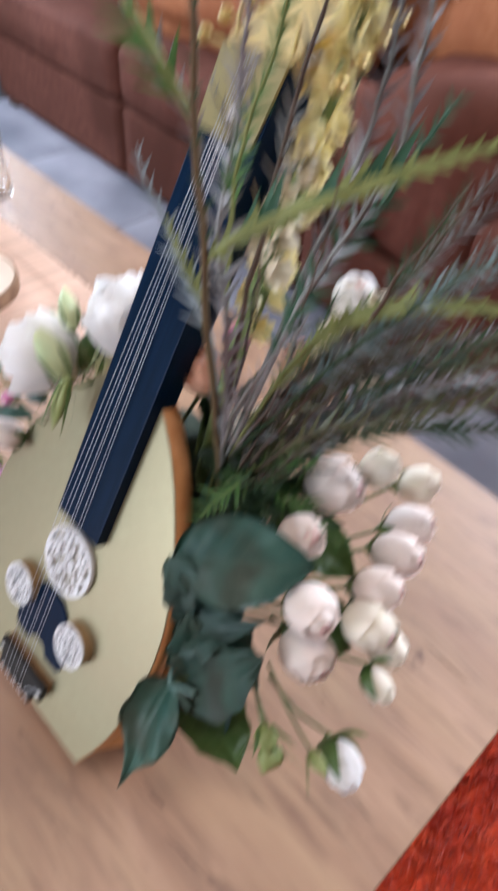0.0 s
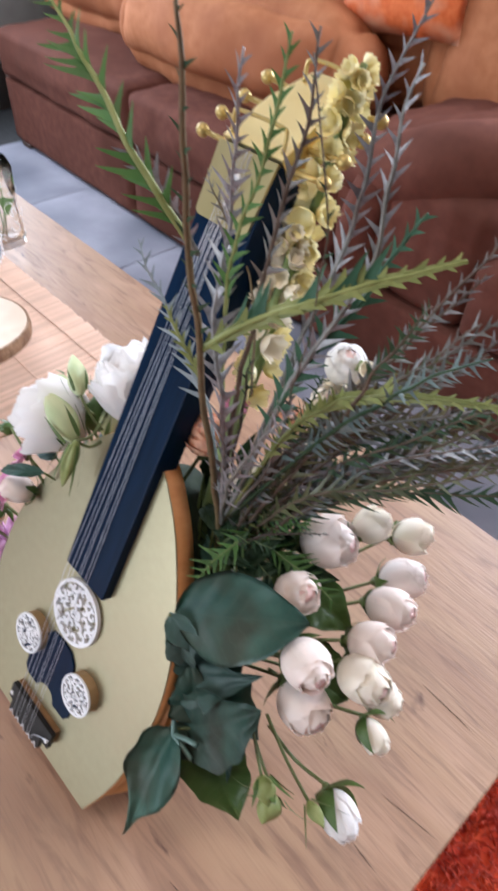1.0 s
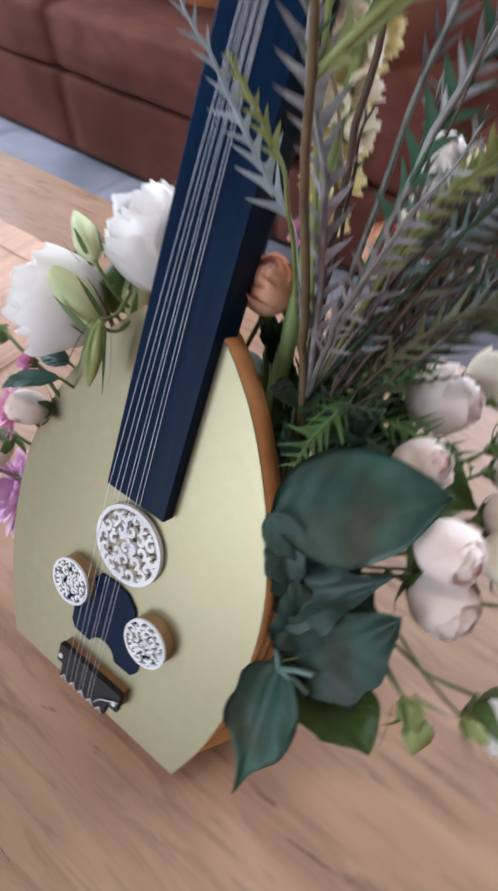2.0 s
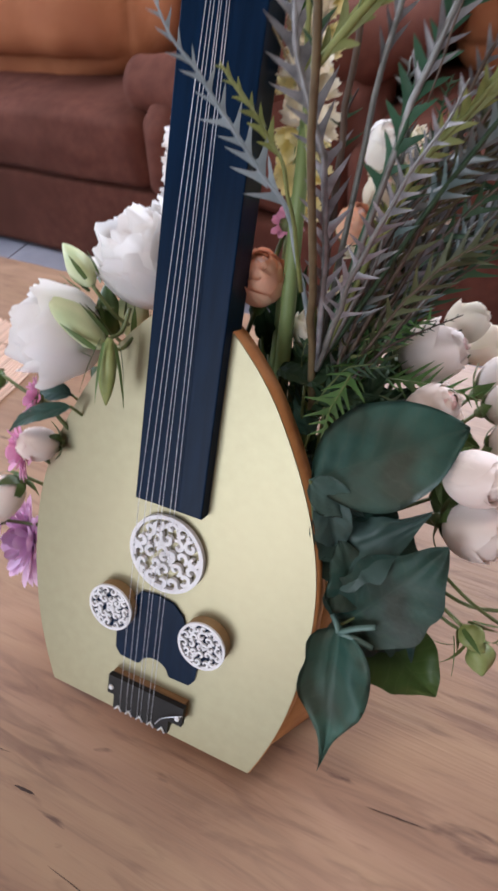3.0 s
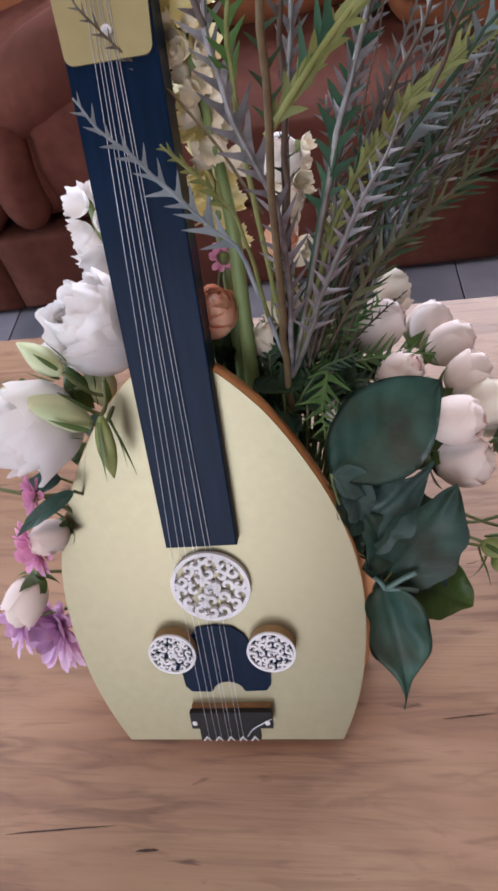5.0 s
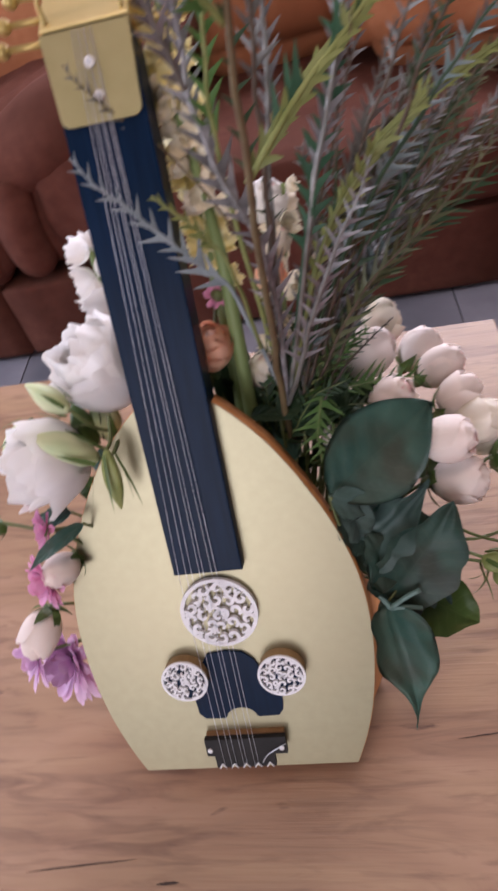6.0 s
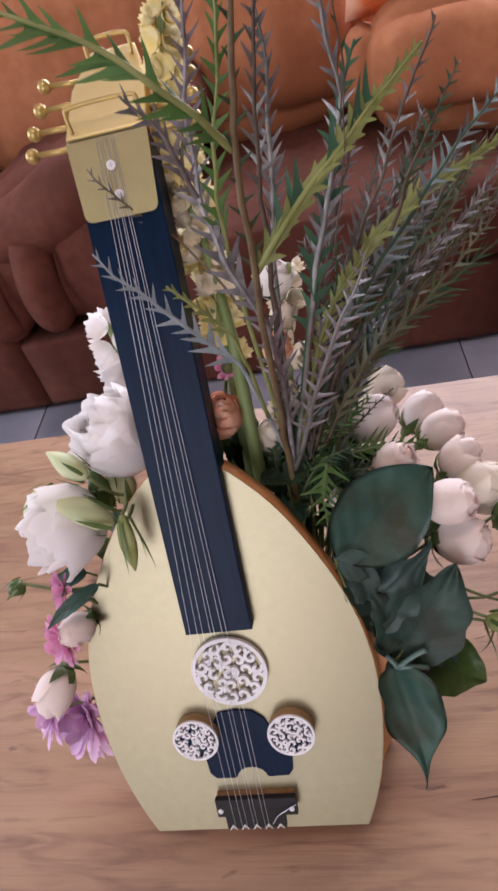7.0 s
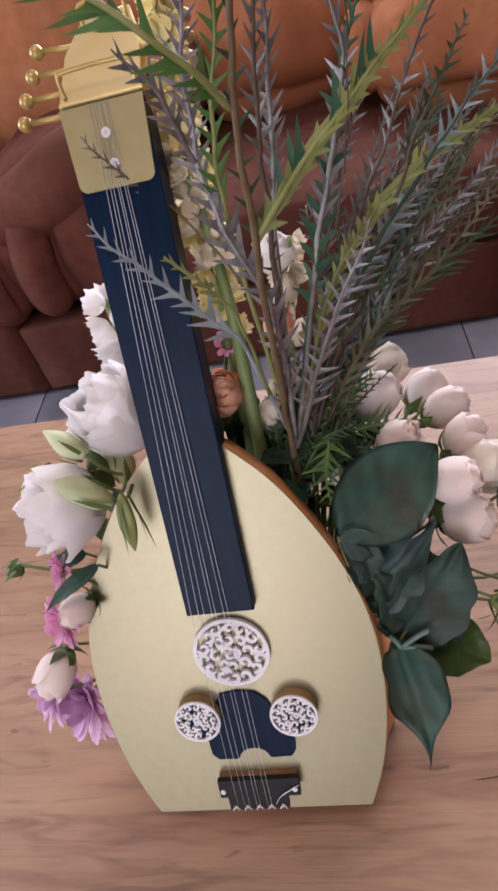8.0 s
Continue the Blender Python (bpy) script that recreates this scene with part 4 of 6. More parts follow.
def oud():
    ob = thing("oud_flower_box", OUD_POSE, "oud-shaped flower box, cream face, dark navy neck, leaning on a table", "flower box")
    face = part("face_board", slab(body_outline(), 0.0, 0.0014, 0.0005), CREAM, ob, "pale champagne painted face board", smooth=False)
    part("rim", ring_band(body_outline(-0.0009), body_outline(0.006), 0.0016, 0.0180), MDF, ob, "orange brown wooden rim")
    cut = [p for p in body_outline(0.0008, 0.0, 0.152)]
    half = [p for p in body_outline(0.0008, 0.0, 0.152) if p[0] > CX]
    front = list(reversed(half)) + [(2 * CX - x, z) for x, z in half]
    back = [(x + math.copysign(0.027 * (1 - z / 0.16), x - CX), z) for x, z in front]
    bm = bmesh.new()
    rows = [[bm.verts.new((x, y, z)) for x, z in line] for line, y in ((front, 0.0183), (back, 0.0925), ([(CX + (x - CX) * 0.95, max(z, 0.004)) for x, z in back], 0.0925), ([(CX + (x - CX) * 0.95, max(z, 0.004)) for x, z in front], 0.0183))]
    for k in range(4):
        a, b = rows[k], rows[(k + 1) % 4]
        for i in range(len(a) - 1):
            bm.faces.new((a[i], a[i + 1], b[i + 1], b[i]))
    for i in (0, len(front) - 1):
        bm.faces.new([rows[k][i] for k in range(4)])
    part("box_side", bm, MDF, ob, "orange brown wooden box side")
    part("back_board", slab([(CX + (x - CX) * 0.95, 0.0045 + z * 0.95) for x, z in cut], 0.0885, 0.0922), MDF, ob)
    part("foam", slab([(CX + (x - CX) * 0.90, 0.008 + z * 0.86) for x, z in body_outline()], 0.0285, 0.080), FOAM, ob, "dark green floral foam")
    part("prop", box(-0.05, 0.05, 0.0926, 0.100, 0.005, 0.03, 0.001), MDF, ob)
    # neck
    nk = [(CX - 0.0225, 0.1925), (CX + 0.0285, 0.1925), (CX + 0.0262, 0.5345), (CX - 0.0245, 0.5345)]
    neck = part("neck", slab([(x, z) for x, z in nk], -0.0095, 0.0135, 0.0009), NAVY, ob, "dark navy painted neck", smooth=False)
    part("heel", box(CX - 0.019, CX + 0.022, 0.0137, 0.026, 0.33, 0.532, 0.003), NAVY, neck)
    # plate with two screws
    pl = []
    for cx, cz, a0 in ((CX + 0.0195, 0.4935, -90), (CX - 0.0185, 0.4935, 180)):
        pl += [(cx + 0.005 * math.cos(radians(a0 + k * 18)), cz + 0.005 * math.sin(radians(a0 + k * 18))) for k in range(6)][::1]
    pl = [(CX - 0.0250, 0.5352)] + pl[6:][::1] + pl[:6] + [(CX + 0.0268, 0.5352)]
    plate = part("nut_plate", slab(pl, -0.0117, -0.0097), PALE_GOLD, ob, "satin pale gold nut plate", smooth=False)
    screw(plate, -0.0022, -0.0118, 0.5185, 0.0031)
    screw(plate, -0.0010, -0.0118, 0.5015, 0.0031)
    # pegbox bent backwards
    bend = pose(0, -0.0052, 0.5345, -36)
    pb = [(-0.0282, 0.0), (0.0240, 0.0), (0.0228, 0.040), (0.0165, 0.070), (-0.0135, 0.070), (-0.0255, 0.040)]
    pegbox = part("pegbox", slab(pb, -0.006, 0.016, 0.0012), LIT_GOLD, ob, "satin gold bent-back pegbox", smooth=False, m=bend)
    for side in (-1, 1):
        for i in range(4):
            z = 0.003 + i * 0.0186
            x0 = (-0.0262 + 0.0016 * i * (i > 1) if side < 0 else 0.0238 - 0.0010 * i)
            wob = random.uniform(-0.002, 0.002)
            peg = part("peg", tube([(x0 - side * 0.002, 0.004, z), (x0 + side * 0.012, 0.003, z + wob * 0.5), (x0 + side * 0.026, 0.002, z + wob)], [0.0021, 0.0019, 0.0017], 10), GOLD, pegbox, "gold tuning peg with a ball end")
            ball = bmesh.new()
            bmesh.ops.create_uvsphere(ball, u_segments=14, v_segments=9, radius=0.0046)
            part("peg_ball", ball, GOLD, peg, m=pose(x0 + side * 0.028, 0.002, z + wob))
    for z, lift, w0, w1 in ((0.010, 0.011, -0.0235, 0.0205), (0.065, 0.010, -0.0125, 0.0150)):
        pts = spline([(w0, -0.006, z - 0.006), (w0 - 0.0005, -0.006 - lift * 0.8, z), (w0 + 0.003, -0.006 - lift, z + 0.0015), (0, -0.0065 - lift, z + 0.002), (w1 - 0.003, -0.006 - lift, z + 0.0015), (w1 + 0.0005, -0.006 - lift * 0.8, z), (w1, -0.006, z - 0.006)], 40)
        part("string_bar", tube(pts, 0.0013, 8), GOLD, pegbox, "bent gold rod")
    # rosettes
    rosette(face, 0.0, 0.1545, 0.0295, -0.0012, 0.0034, 4)
    for x, s in ((-0.0371, 11), (0.0392, 23)):
        knob = part("knob", tube([(x, -0.0002, 0.099), (x, -0.0088, 0.099)], 0.0178, 40), KNOB, ob, "round brown wooden knob", smooth=False)
        part("knob_disc", tube([(x, -0.0088, 0.099), (x, -0.0091, 0.099)], 0.0172, 40), NAVY, knob, smooth=False)
        rosette(knob, x, 0.099, 0.0184, -0.0092, 0.0018, s)
    # pick guard
    pg = [(-0.0175, 0.1165), (-0.003, 0.1185), (0.010, 0.1165), (0.0185, 0.1090), (0.0225, 0.0990), (0.0262, 0.0900), (0.0335, 0.0825), (0.0352, 0.0740), (0.0340, 0.0600), (0.0300, 0.0545)]
    arc = [(0.0 + 0.0125 * math.cos(radians(a)), 0.0535 + 0.0105 * math.sin(radians(a))) for a in range(8, 180, 16)]
    left = [(-0.0300, 0.0545), (-0.0345, 0.0600), (-0.0352, 0.0740), (-0.0320, 0.0825), (-0.0265, 0.0900), (-0.0240, 0.0990), (-0.0225, 0.1090)]
    part("pick_guard", slab(pg + [(0.014, 0.0540)] + arc + [(-0.014, 0.0540)] + left, -0.0022, -0.0003), NAVY, ob, "dark navy pick guard", smooth=False)
    # bridge with five teeth, on a brown strip
    br = [(-0.0335, 0.0395), (-0.0335, 0.0228), (-0.0275, 0.0228), (-0.0275, 0.0105)]
    for i in range(5):
        x = -0.0225 + i * 0.0098
        br += [(x - 0.0030, 0.0105), (x, 0.0150), (x + 0.0030, 0.0105)]
    br += [(0.0215, 0.0105), (0.0215, 0.0228), (0.0325, 0.0228), (0.0325, 0.0395)]
    bridge = part("bridge", slab(br, -0.0098, -0.0052), BLACK, ob, "black notched bridge", smooth=False)
    part("bridge_block", box(-0.0325, 0.0315, -0.0050, -0.0003, 0.0245, 0.0405), WALNUT, bridge, smooth=False)
    part("bridge_foot", box(-0.0265, 0.0205, -0.0050, -0.0003, 0.0118, 0.0243), BLACK, bridge, smooth=False)
    for x in (-0.0302, 0.0285):
        screw(bridge, x, -0.0099, 0.0290, 0.0021)
    # strings, in close pairs
    for s in (0.0, 1.0, 1.75, 2.8, 3.3, 4.4, 5.0):
        x0, x1, x2 = -0.0205 + s * 0.0056, -0.0212 + s * 0.0056, -0.0085 + s * 0.0022
        pts = [(x0, -0.0104, 0.0115), (x0, -0.0112, 0.030), (x1, -0.0118, 0.193), ((x1 + x2) / 2, -0.0122, 0.36), (x2, -0.0124, 0.5345)]
        part("string", tube(pts, 0.00019, 6), STEEL, ob)
    for i in range(5):
        x = -0.0225 + i * 0.0098
        part("string_tie", tube([(x - 0.0028, -0.0101, 0.0102), (x, -0.0106, 0.0150), (x + 0.0028, -0.0101, 0.0102)], 0.0006, 6), WHITE, bridge)
    part("loose_string_end", tube(spline([(0.011, -0.0105, 0.0150), (0.016, -0.0118, 0.0235), (0.023, -0.0122, 0.0290), (0.0325, -0.0112, 0.0340)], 10), 0.0004, 6), STEEL, bridge)
    return ob


oud()

# ---- the arrangement ----


def roses():
    rose((0.129, 0.221, 0.732), (0.78, 0.20, 0.42), 0.0206, ROSE, 0.2, "blush cream rose with a pink eye, nearly open", tall=1.08)
    rose((0.144, 0.254, 0.736), (0.45, 0.60, 0.55), 0.0135, ROSE_CREAM, 1.2, "small cream rose, half open", tall=1.15)
    rose((0.152, 0.318, 0.676), (0.60, 0.45, 0.35), 0.0165, ROSE_CREAM, 2.2, "small cream rose with green sepals", tall=1.1)
    rose((0.186, 0.236, 0.694), (0.72, 0.15, 0.40), 0.0180, ROSE, 2.0, "pale blush rose, half open", tall=1.1)
    rose((0.175, 0.268, 0.686), (0.62, 0.42, 0.45), 0.0178, ROSE, 0.7, "pale blush rose, half open", tall=1.1)
    rose((0.206, 0.184, 0.683), (0.80, -0.05, 0.40), 0.0185, ROSE_CREAM, 2.6, "cream rose with yellowed outer petals", tall=1.1)
    rose((0.194, 0.203, 0.692), (0.75, 0.35, 0.45), 0.0160, ROSE, 1.9, "faded pink rose with browned petals", tall=1.15)
    rose((0.217, 0.203, 0.640), (0.85, 0.15, 0.10), 0.0150, ROSE_CREAM, 0.5, "cream rose, half open, drooping", tall=1.1)
    rose((0.230, 0.179, 0.640), (0.80, -0.10, -0.30), 0.0105, ROSE_CREAM, 1.0, "small cream rosebud hanging low", stem_to=(0.15, 0.15, 0.655), tall=1.35, sepal=0.0240)
    rose((0.142, 0.177, 0.725), (0.60, -0.05, 0.70), 0.0165, ROSE, 1.4, "blush rose, half open, beside a dark leaf", tall=1.1)
    rose((0.176, 0.153, 0.704), (0.82, -0.25, 0.25), 0.0182, ROSE, 0.1, "blush rose with a pink eye, half open", tall=1.08)
    rose((0.185, 0.147, 0.664), (0.92, -0.15, 0.15), 0.0200, ROSE, 2.8, "plump blush rose, half open", tall=1.05)
    rose((0.244, 0.132, 0.603), (0.78, -0.22, -0.30), 0.0146, LISI, 0.6, "white rosebud opening from green sepals", stem_to=(0.17, 0.135, 0.610), tall=1.25, sepal=0.0210)
    rose((0.104, 0.165, 0.708), (0.10, -0.20, 0.85), 0.0130, ROSE, 1.1, "blush pink rose half hidden by a leaf")
    rose((-0.137, 0.069, 0.641), (-0.50, -0.55, -0.45), 0.0160, ROSE, 0.9, "plump pale pink rose beside the box", stem_to=(-0.07, 0.11, 0.62), tall=1.3)
    rose((-0.105, 0.092, 0.683), (-0.50, -0.60, 0.25), 0.0132, ROSE, 2.1, "small white pink rose", stem_to=(-0.07, 0.11, 0.62), tall=1.15)
    rose((0.024, 0.196, 0.778), (0.20, -0.35, 0.85), 0.0160, ROSE_ORANGE, 0.4, "peach orange rose behind the neck", tall=1.3)
    rose((0.055, 0.205, 0.745), (0.30, -0.10, 0.90), 0.0140, ROSE_CREAM, 1.7, "small cream rose among the stems")
    rose((0.098, 0.215, 0.752), (0.30, 0.10, 0.90), 0.0130, ROSE_CREAM, 2.7, "small cream rose among the stems")
    rose((0.073, 0.212, 0.764), (0.20, -0.45, 0.80), 0.0120, ROSE_CREAM, 0.8, "small cream rose deep among the stems")
    rose((0.090, 0.224, 0.742), (0.30, -0.40, 0.80), 0.0125, ROSE, 2.3, "small blush rose deep among the stems")
    rose((0.070, 0.232, 0.806), (0.40, -0.20, 0.75), 0.0110, ROSE_ORANGE, 1.3, "small peach pink rose among the stems", tall=1.2)
    rose((0.109, 0.262, 0.800), (0.50, -0.20, 0.70), 0.0105, ROSE_CREAM, 0.2, "small cream rosebud behind the branches", tall=1.3)
    rose((0.076, 0.262, 0.812), (0.40, -0.30, 0.75), 0.0110, ROSE_CREAM, 2.9, "small cream rosebud behind the branches", tall=1.3)
    rose((0.074, 0.285, 0.832), (0.25, -0.25, 0.80), 0.0165, LISI, 0.3, "white rose on a tall green stem", stem_to=(0.055, 0.20, 0.66))


roses()


def left_blooms():
    lisianthus((-0.046, 0.186, 0.781), (-0.50, -0.15, 0.75), 0.0280, 0.4, stem_to=(-0.02, 0.15, 0.66))
    lisianthus((-0.090, 0.138, 0.752), (-0.75, -0.45, 0.12), 0.0262, 1.5, stem_to=(-0.03, 0.14, 0.66))
    bud((-0.056, 0.128, 0.757), (-0.79, 0.02, 0.60), 0.047, 0.0125, LISI_BUD, 0.5, "pale green lisianthus bud with yellow white petals", (-0.045, 0.145, 0.755), curl=0.3, sep=0.55)
    bud((-0.066, 0.150, 0.748), (-0.22, 0.42, 0.75), 0.034, 0.0100, LEAF_LIGHT, 0.1, "closed green lisianthus bud", (-0.035, 0.15, 0.735), curl=0.2, sep=0.7)
    bud((-0.056, 0.156, 0.744), (-0.12, 0.50, 0.75), 0.036, 0.0125, LISI_BUD, 0.8, "closed pale green lisianthus bud", (-0.030, 0.15, 0.730), curl=0.2, sep=0.6)
    bud((-0.045, 0.124, 0.769), (-0.03, -0.42, -0.88), 0.044, 0.0070, BUD_GREEN, 0.3, "narrow green bud hanging over the cream face", (-0.046, 0.150, 0.774), curl=0.3, sep=0.9)
    bud((-0.066, 0.144, 0.790), (-0.62, 0.30, 0.38), 0.034, 0.0095, LISI_BUD, 1.1, "pale green bud pointing away from the neck", (-0.05, 0.15, 0.76), curl=0.3, sep=0.5)
    bud((-0.103, 0.152, 0.775), (-0.72, 0.02, -0.55), 0.044, 0.0085, LISI_BUD, 1.9, "green bud drooping beside a white bloom", (-0.06, 0.15, 0.77), curl=0.3, sep=0.6)
    bud((-0.140, 0.110, 0.722), (-0.70, -0.15, -0.45), 0.017, 0.0075, LEAF_LIGHT, 0.4, "small round green bud on a long stem", (-0.086, 0.106, 0.713), sep=0.8, curl=0.2)
    leaf((-0.080, 0.106, 0.716), (-0.126, 0.079, 0.702), (-0.1, -0.7, 0.7), 0.012, "narrow dark green leaf curving away from the box", LEAF_DARK, 0.32, 0.35, seed=3.0, stalk=(-0.085, 0.14, 0.66))
    leaf((-0.100, 0.128, 0.702), (-0.136, 0.124, 0.696), (-0.1, -0.5, 0.9), 0.016, "narrow green leaf under a white bloom", LEAF_DARK, 0.2, 0.3, seed=5.0, stalk=(-0.085, 0.14, 0.67))
    daisy((-0.147, 0.072, 0.566), (-0.45, -0.70, 0.50), 0.038, MAUVE, "mauve chrysanthemum with rounded petals beside the box", 60)
    daisy((-0.165, 0.068, 0.592), (-0.65, -0.50, 0.40), 0.029, MAUVE, "pale mauve chrysanthemum behind a pink rose", 44)
    daisy((-0.121, 0.087, 0.676), (-0.55, -0.60, 0.30), 0.022, MAGENTA, "pink chrysanthemum between two roses", 34, broad=0.42)
    daisy((-0.108, 0.105, 0.715), (-0.60, -0.40, 0.40), 0.016, MAGENTA, "small pink chrysanthemum under a bloom", 26, broad=0.42)
    for b, out, drop in ((0.105, 0.020, -0.02), (0.135, 0.024, 0.00), (0.165, 0.022, -0.012), (0.190, 0.026, 0.0), (0.215, 0.024, -0.01), (0.245, 0.026, 0.008), (0.270, 0.024, 0.0)):
        root = OUD_POSE @ Vector((CX - half_width(b) + 0.012, 0.034, b))
        leaf(root, root + Vector((-0.012 - out, random.uniform(-0.004, 0.012), drop)), (-0.2, -0.6, 0.75), 0.020, "small dark green leaf at the box edge", LEAF_DARK if out < 0.026 else LEAF_LIGHT, 0.2, 0.25, seed=b * 90, stalk=OUD_POSE @ Vector((CX - half_width(b) * 0.8, 0.05, b)), group="filler leaves")
    daisy((0.036, 0.212, 0.812), (0.30, -0.50, 0.60), 0.010, MAGENTA, "small magenta chrysanthemum behind the neck", 20, broad=0.42)


left_blooms()


def spikes():
    floret_spike([(0.032, 0.175, 0.66), (0.037, 0.212, 0.790), (0.033, 0.262, 0.895), (0.038, 0.285, 0.985), (0.044, 0.290, 1.020)], YELLOW, "tall spike of pale yellow florets on a thick green stalk", 54, 0.0070, start=0.34)
    floret_spike([(-0.02, 0.16, 0.66), (-0.040, 0.225, 0.76), (-0.054, 0.255, 0.805), (-0.060, 0.272, 0.838)], LISI, "spike of white florets behind the neck", 9, 0.0120, start=0.5)
    floret_spike([(0.055, 0.17, 0.66), (0.068, 0.225, 0.74), (0.080, 0.262, 0.80), (0.088, 0.285, 0.845)], CREAM_FL, "loose spike of small cream florets", 14, 0.0075, start=0.35)
    floret_spike([(0.040, 0.17, 0.66), (0.046, 0.198, 0.805), (0.046, 0.212, 0.848), (0.038, 0.245, 0.895), (0.029, 0.268, 0.932)], CREAM_FL, "spike of cream florets beside the neck", 20, 0.0070, start=0.62)


spikes()


def broad_leaves():
    leaf((0.094, 0.107, 0.716), (0.170, 0.158, 0.740), (0.10, -0.66, 0.75), 0.064, "large dark green leathery leaf with a brown bruise", LEAF_DARK, 0.10, 0.10, wave=0.12, point=0.0, early=0.82, seed=1.0, ragged=0.08, stalk=(0.098, 0.100, 0.690))
    leaf((0.0955, 0.101, 0.722), (0.128, 0.112, 0.687), (0.10, -0.70, 0.70), 0.022, "pale blue green leaf edge folded over a larger leaf", LEAF_PALE, 0.16, 0.20, wave=0.2, point=0.5, early=0.60, seed=1.6, ragged=0.15, stalk=(0.098, 0.104, 0.700))
    leaf((0.105, 0.103, 0.642), (0.161, 0.120, 0.698), (0.05, -0.75, 0.65), 0.046, "dull blue green leaf beneath a larger leaf", LEAF_PALE, 0.12, 0.30, point=0.5, wave=0.35, seed=2.0, ragged=0.40, stalk=(0.09, 0.11, 0.64))
    leaf((0.124, 0.086, 0.603), (0.176, 0.107, 0.686), (0.10, -0.80, 0.55), 0.064, "dark green leathery leaf lying over others", LEAF_DARK, 0.10, 0.18, point=0.02, early=0.78, seed=4.0, ragged=0.34, stalk=(0.09, 0.11, 0.62))
    low = leaf((0.125, 0.080, 0.612), (0.131, 0.005, 0.539), (0.10, -0.80, 0.60), 0.047, "dark green leaf with a long pointed tip hanging lowest", LEAF_DARK, 0.16, 0.40, point=0.80, early=0.58, wave=0.32, seed=6.0, drip=0.45, sway=0.10, ragged=0.42, stalk=(0.140, 0.096, 0.625))
    for end in ((0.148, 0.080, 0.626), (0.149, 0.074, 0.609), (0.119, 0.082, 0.618)):
        stem_line(low, (0.126, 0.075, 0.611), end, -0.002, 0.0021, LEAF_PALE, "petiole")
    leaf((0.140, 0.096, 0.600), (0.196, 0.080, 0.560), (0.10, -0.55, 0.80), 0.064, "yellow green leaf under the darker leaves", LEAF_LIGHT, 0.10, 0.12, seed=7.0, stalk=(0.10, 0.11, 0.61))
    leaf((0.099, 0.110, 0.716), (0.116, 0.098, 0.660), (0.45, -0.75, 0.40), 0.024, "narrow blue green leaf curled along the rim", LEAF_PALE, 0.30, 0.45, early=0.9, point=0.1, seed=8.0, stalk=(0.085, 0.125, 0.66))
    leaf((0.130, 0.100, 0.612), (0.117, 0.100, 0.676), (0.55, -0.75, 0.35), 0.046, "blue green leaf turned up along the box side", LEAF_DARK, 0.10, 0.20, seed=17.0, stalk=(0.10, 0.12, 0.62))
    leaf((0.134, 0.094, 0.616), (0.136, 0.072, 0.546), (0.35, -0.80, 0.45), 0.048, "dark blue green leaf hanging against the box side", LEAF_DARK, 0.12, 0.22, seed=18.0, stalk=(0.10, 0.12, 0.62))
    leaf((0.122, 0.110, 0.650), (0.150, 0.092, 0.612), (0.15, -0.75, 0.60), 0.050, "crumpled blue green leaf between others", LEAF_DARK, 0.16, 0.35, wave=0.35, seed=19.0, stalk=(0.10, 0.12, 0.64))
    leaf((0.136, 0.090, 0.612), (0.172, 0.088, 0.570), (0.10, -0.75, 0.65), 0.056, "dark green leaf among others", LEAF_DARK, 0.12, 0.25, seed=9.0, stalk=(0.10, 0.11, 0.62))
    leaf((0.118, 0.112, 0.660), (0.176, 0.116, 0.618), (0.15, -0.75, 0.60), 0.062, "dark green leaf hanging beneath the roses", LEAF_DARK, 0.10, 0.16, seed=14.0, stalk=(0.10, 0.12, 0.64))
    leaf((0.100, 0.118, 0.690), (0.150, 0.118, 0.640), (0.10, -0.75, 0.65), 0.060, "dark green leaf deep beneath the largest leaf", LEAF_DARK, 0.10, 0.16, seed=15.0, stalk=(0.09, 0.13, 0.65))
    leaf((0.116, 0.116, 0.664), (0.146, 0.104, 0.606), (0.20, -0.75, 0.60), 0.054, "dark green leaf hanging beside the rim", LEAF_DARK, 0.10, 0.18, seed=16.0, stalk=(0.10, 0.12, 0.66))
    leaf((0.124, 0.102, 0.640), (0.158, 0.098, 0.590), (0.10, -0.80, 0.55), 0.056, "blue green leaf low beside the box", LEAF_DARK, 0.10, 0.16, seed=10.0, stalk=(0.10, 0.12, 0.64))
    leaf((0.155, 0.165, 0.660), (0.205, 0.190, 0.628), (0.25, -0.35, 0.90), 0.052, "green leaf under the roses", LEAF_LIGHT, 0.12, 0.2, seed=11.0, stalk=(0.10, 0.14, 0.64))
    leaf((0.130, 0.200, 0.690), (0.178, 0.215, 0.672), (0.15, -0.25, 0.95), 0.046, "green leaf between the roses", LEAF_LIGHT, 0.12, 0.2, seed=12.0, stalk=(0.09, 0.15, 0.64))
    leaf((0.110, 0.160, 0.690), (0.150, 0.200, 0.685), (0.10, -0.40, 0.90), 0.040, "dark green leaf behind the roses", LEAF_DARK, 0.1, 0.2, seed=13.0, stalk=(0.08, 0.14, 0.64))
    # two sets of deep green leaves, added for the shade deep between the stems
    for i in range(18):
        b = Vector((random.uniform(0.022, 0.095), random.uniform(0.185, 0.225), random.uniform(0.690, 0.745)))
        a = random.uniform(-1.2, 1.2)
        leaf(b, b + Vector((0.022 * math.sin(a), random.uniform(-0.004, 0.022), 0.040 * math.cos(a))), (0.0, -0.9, 0.4), random.uniform(0.012, 0.020), "upright deep green filler leaf added to darken the stem gaps", FERN_DARK, 0.18, 0.3, seed=160.0 + i, stalk=(0.06 + (b.x - 0.06) * 0.5, 0.165, 0.64), group="filler leaves")
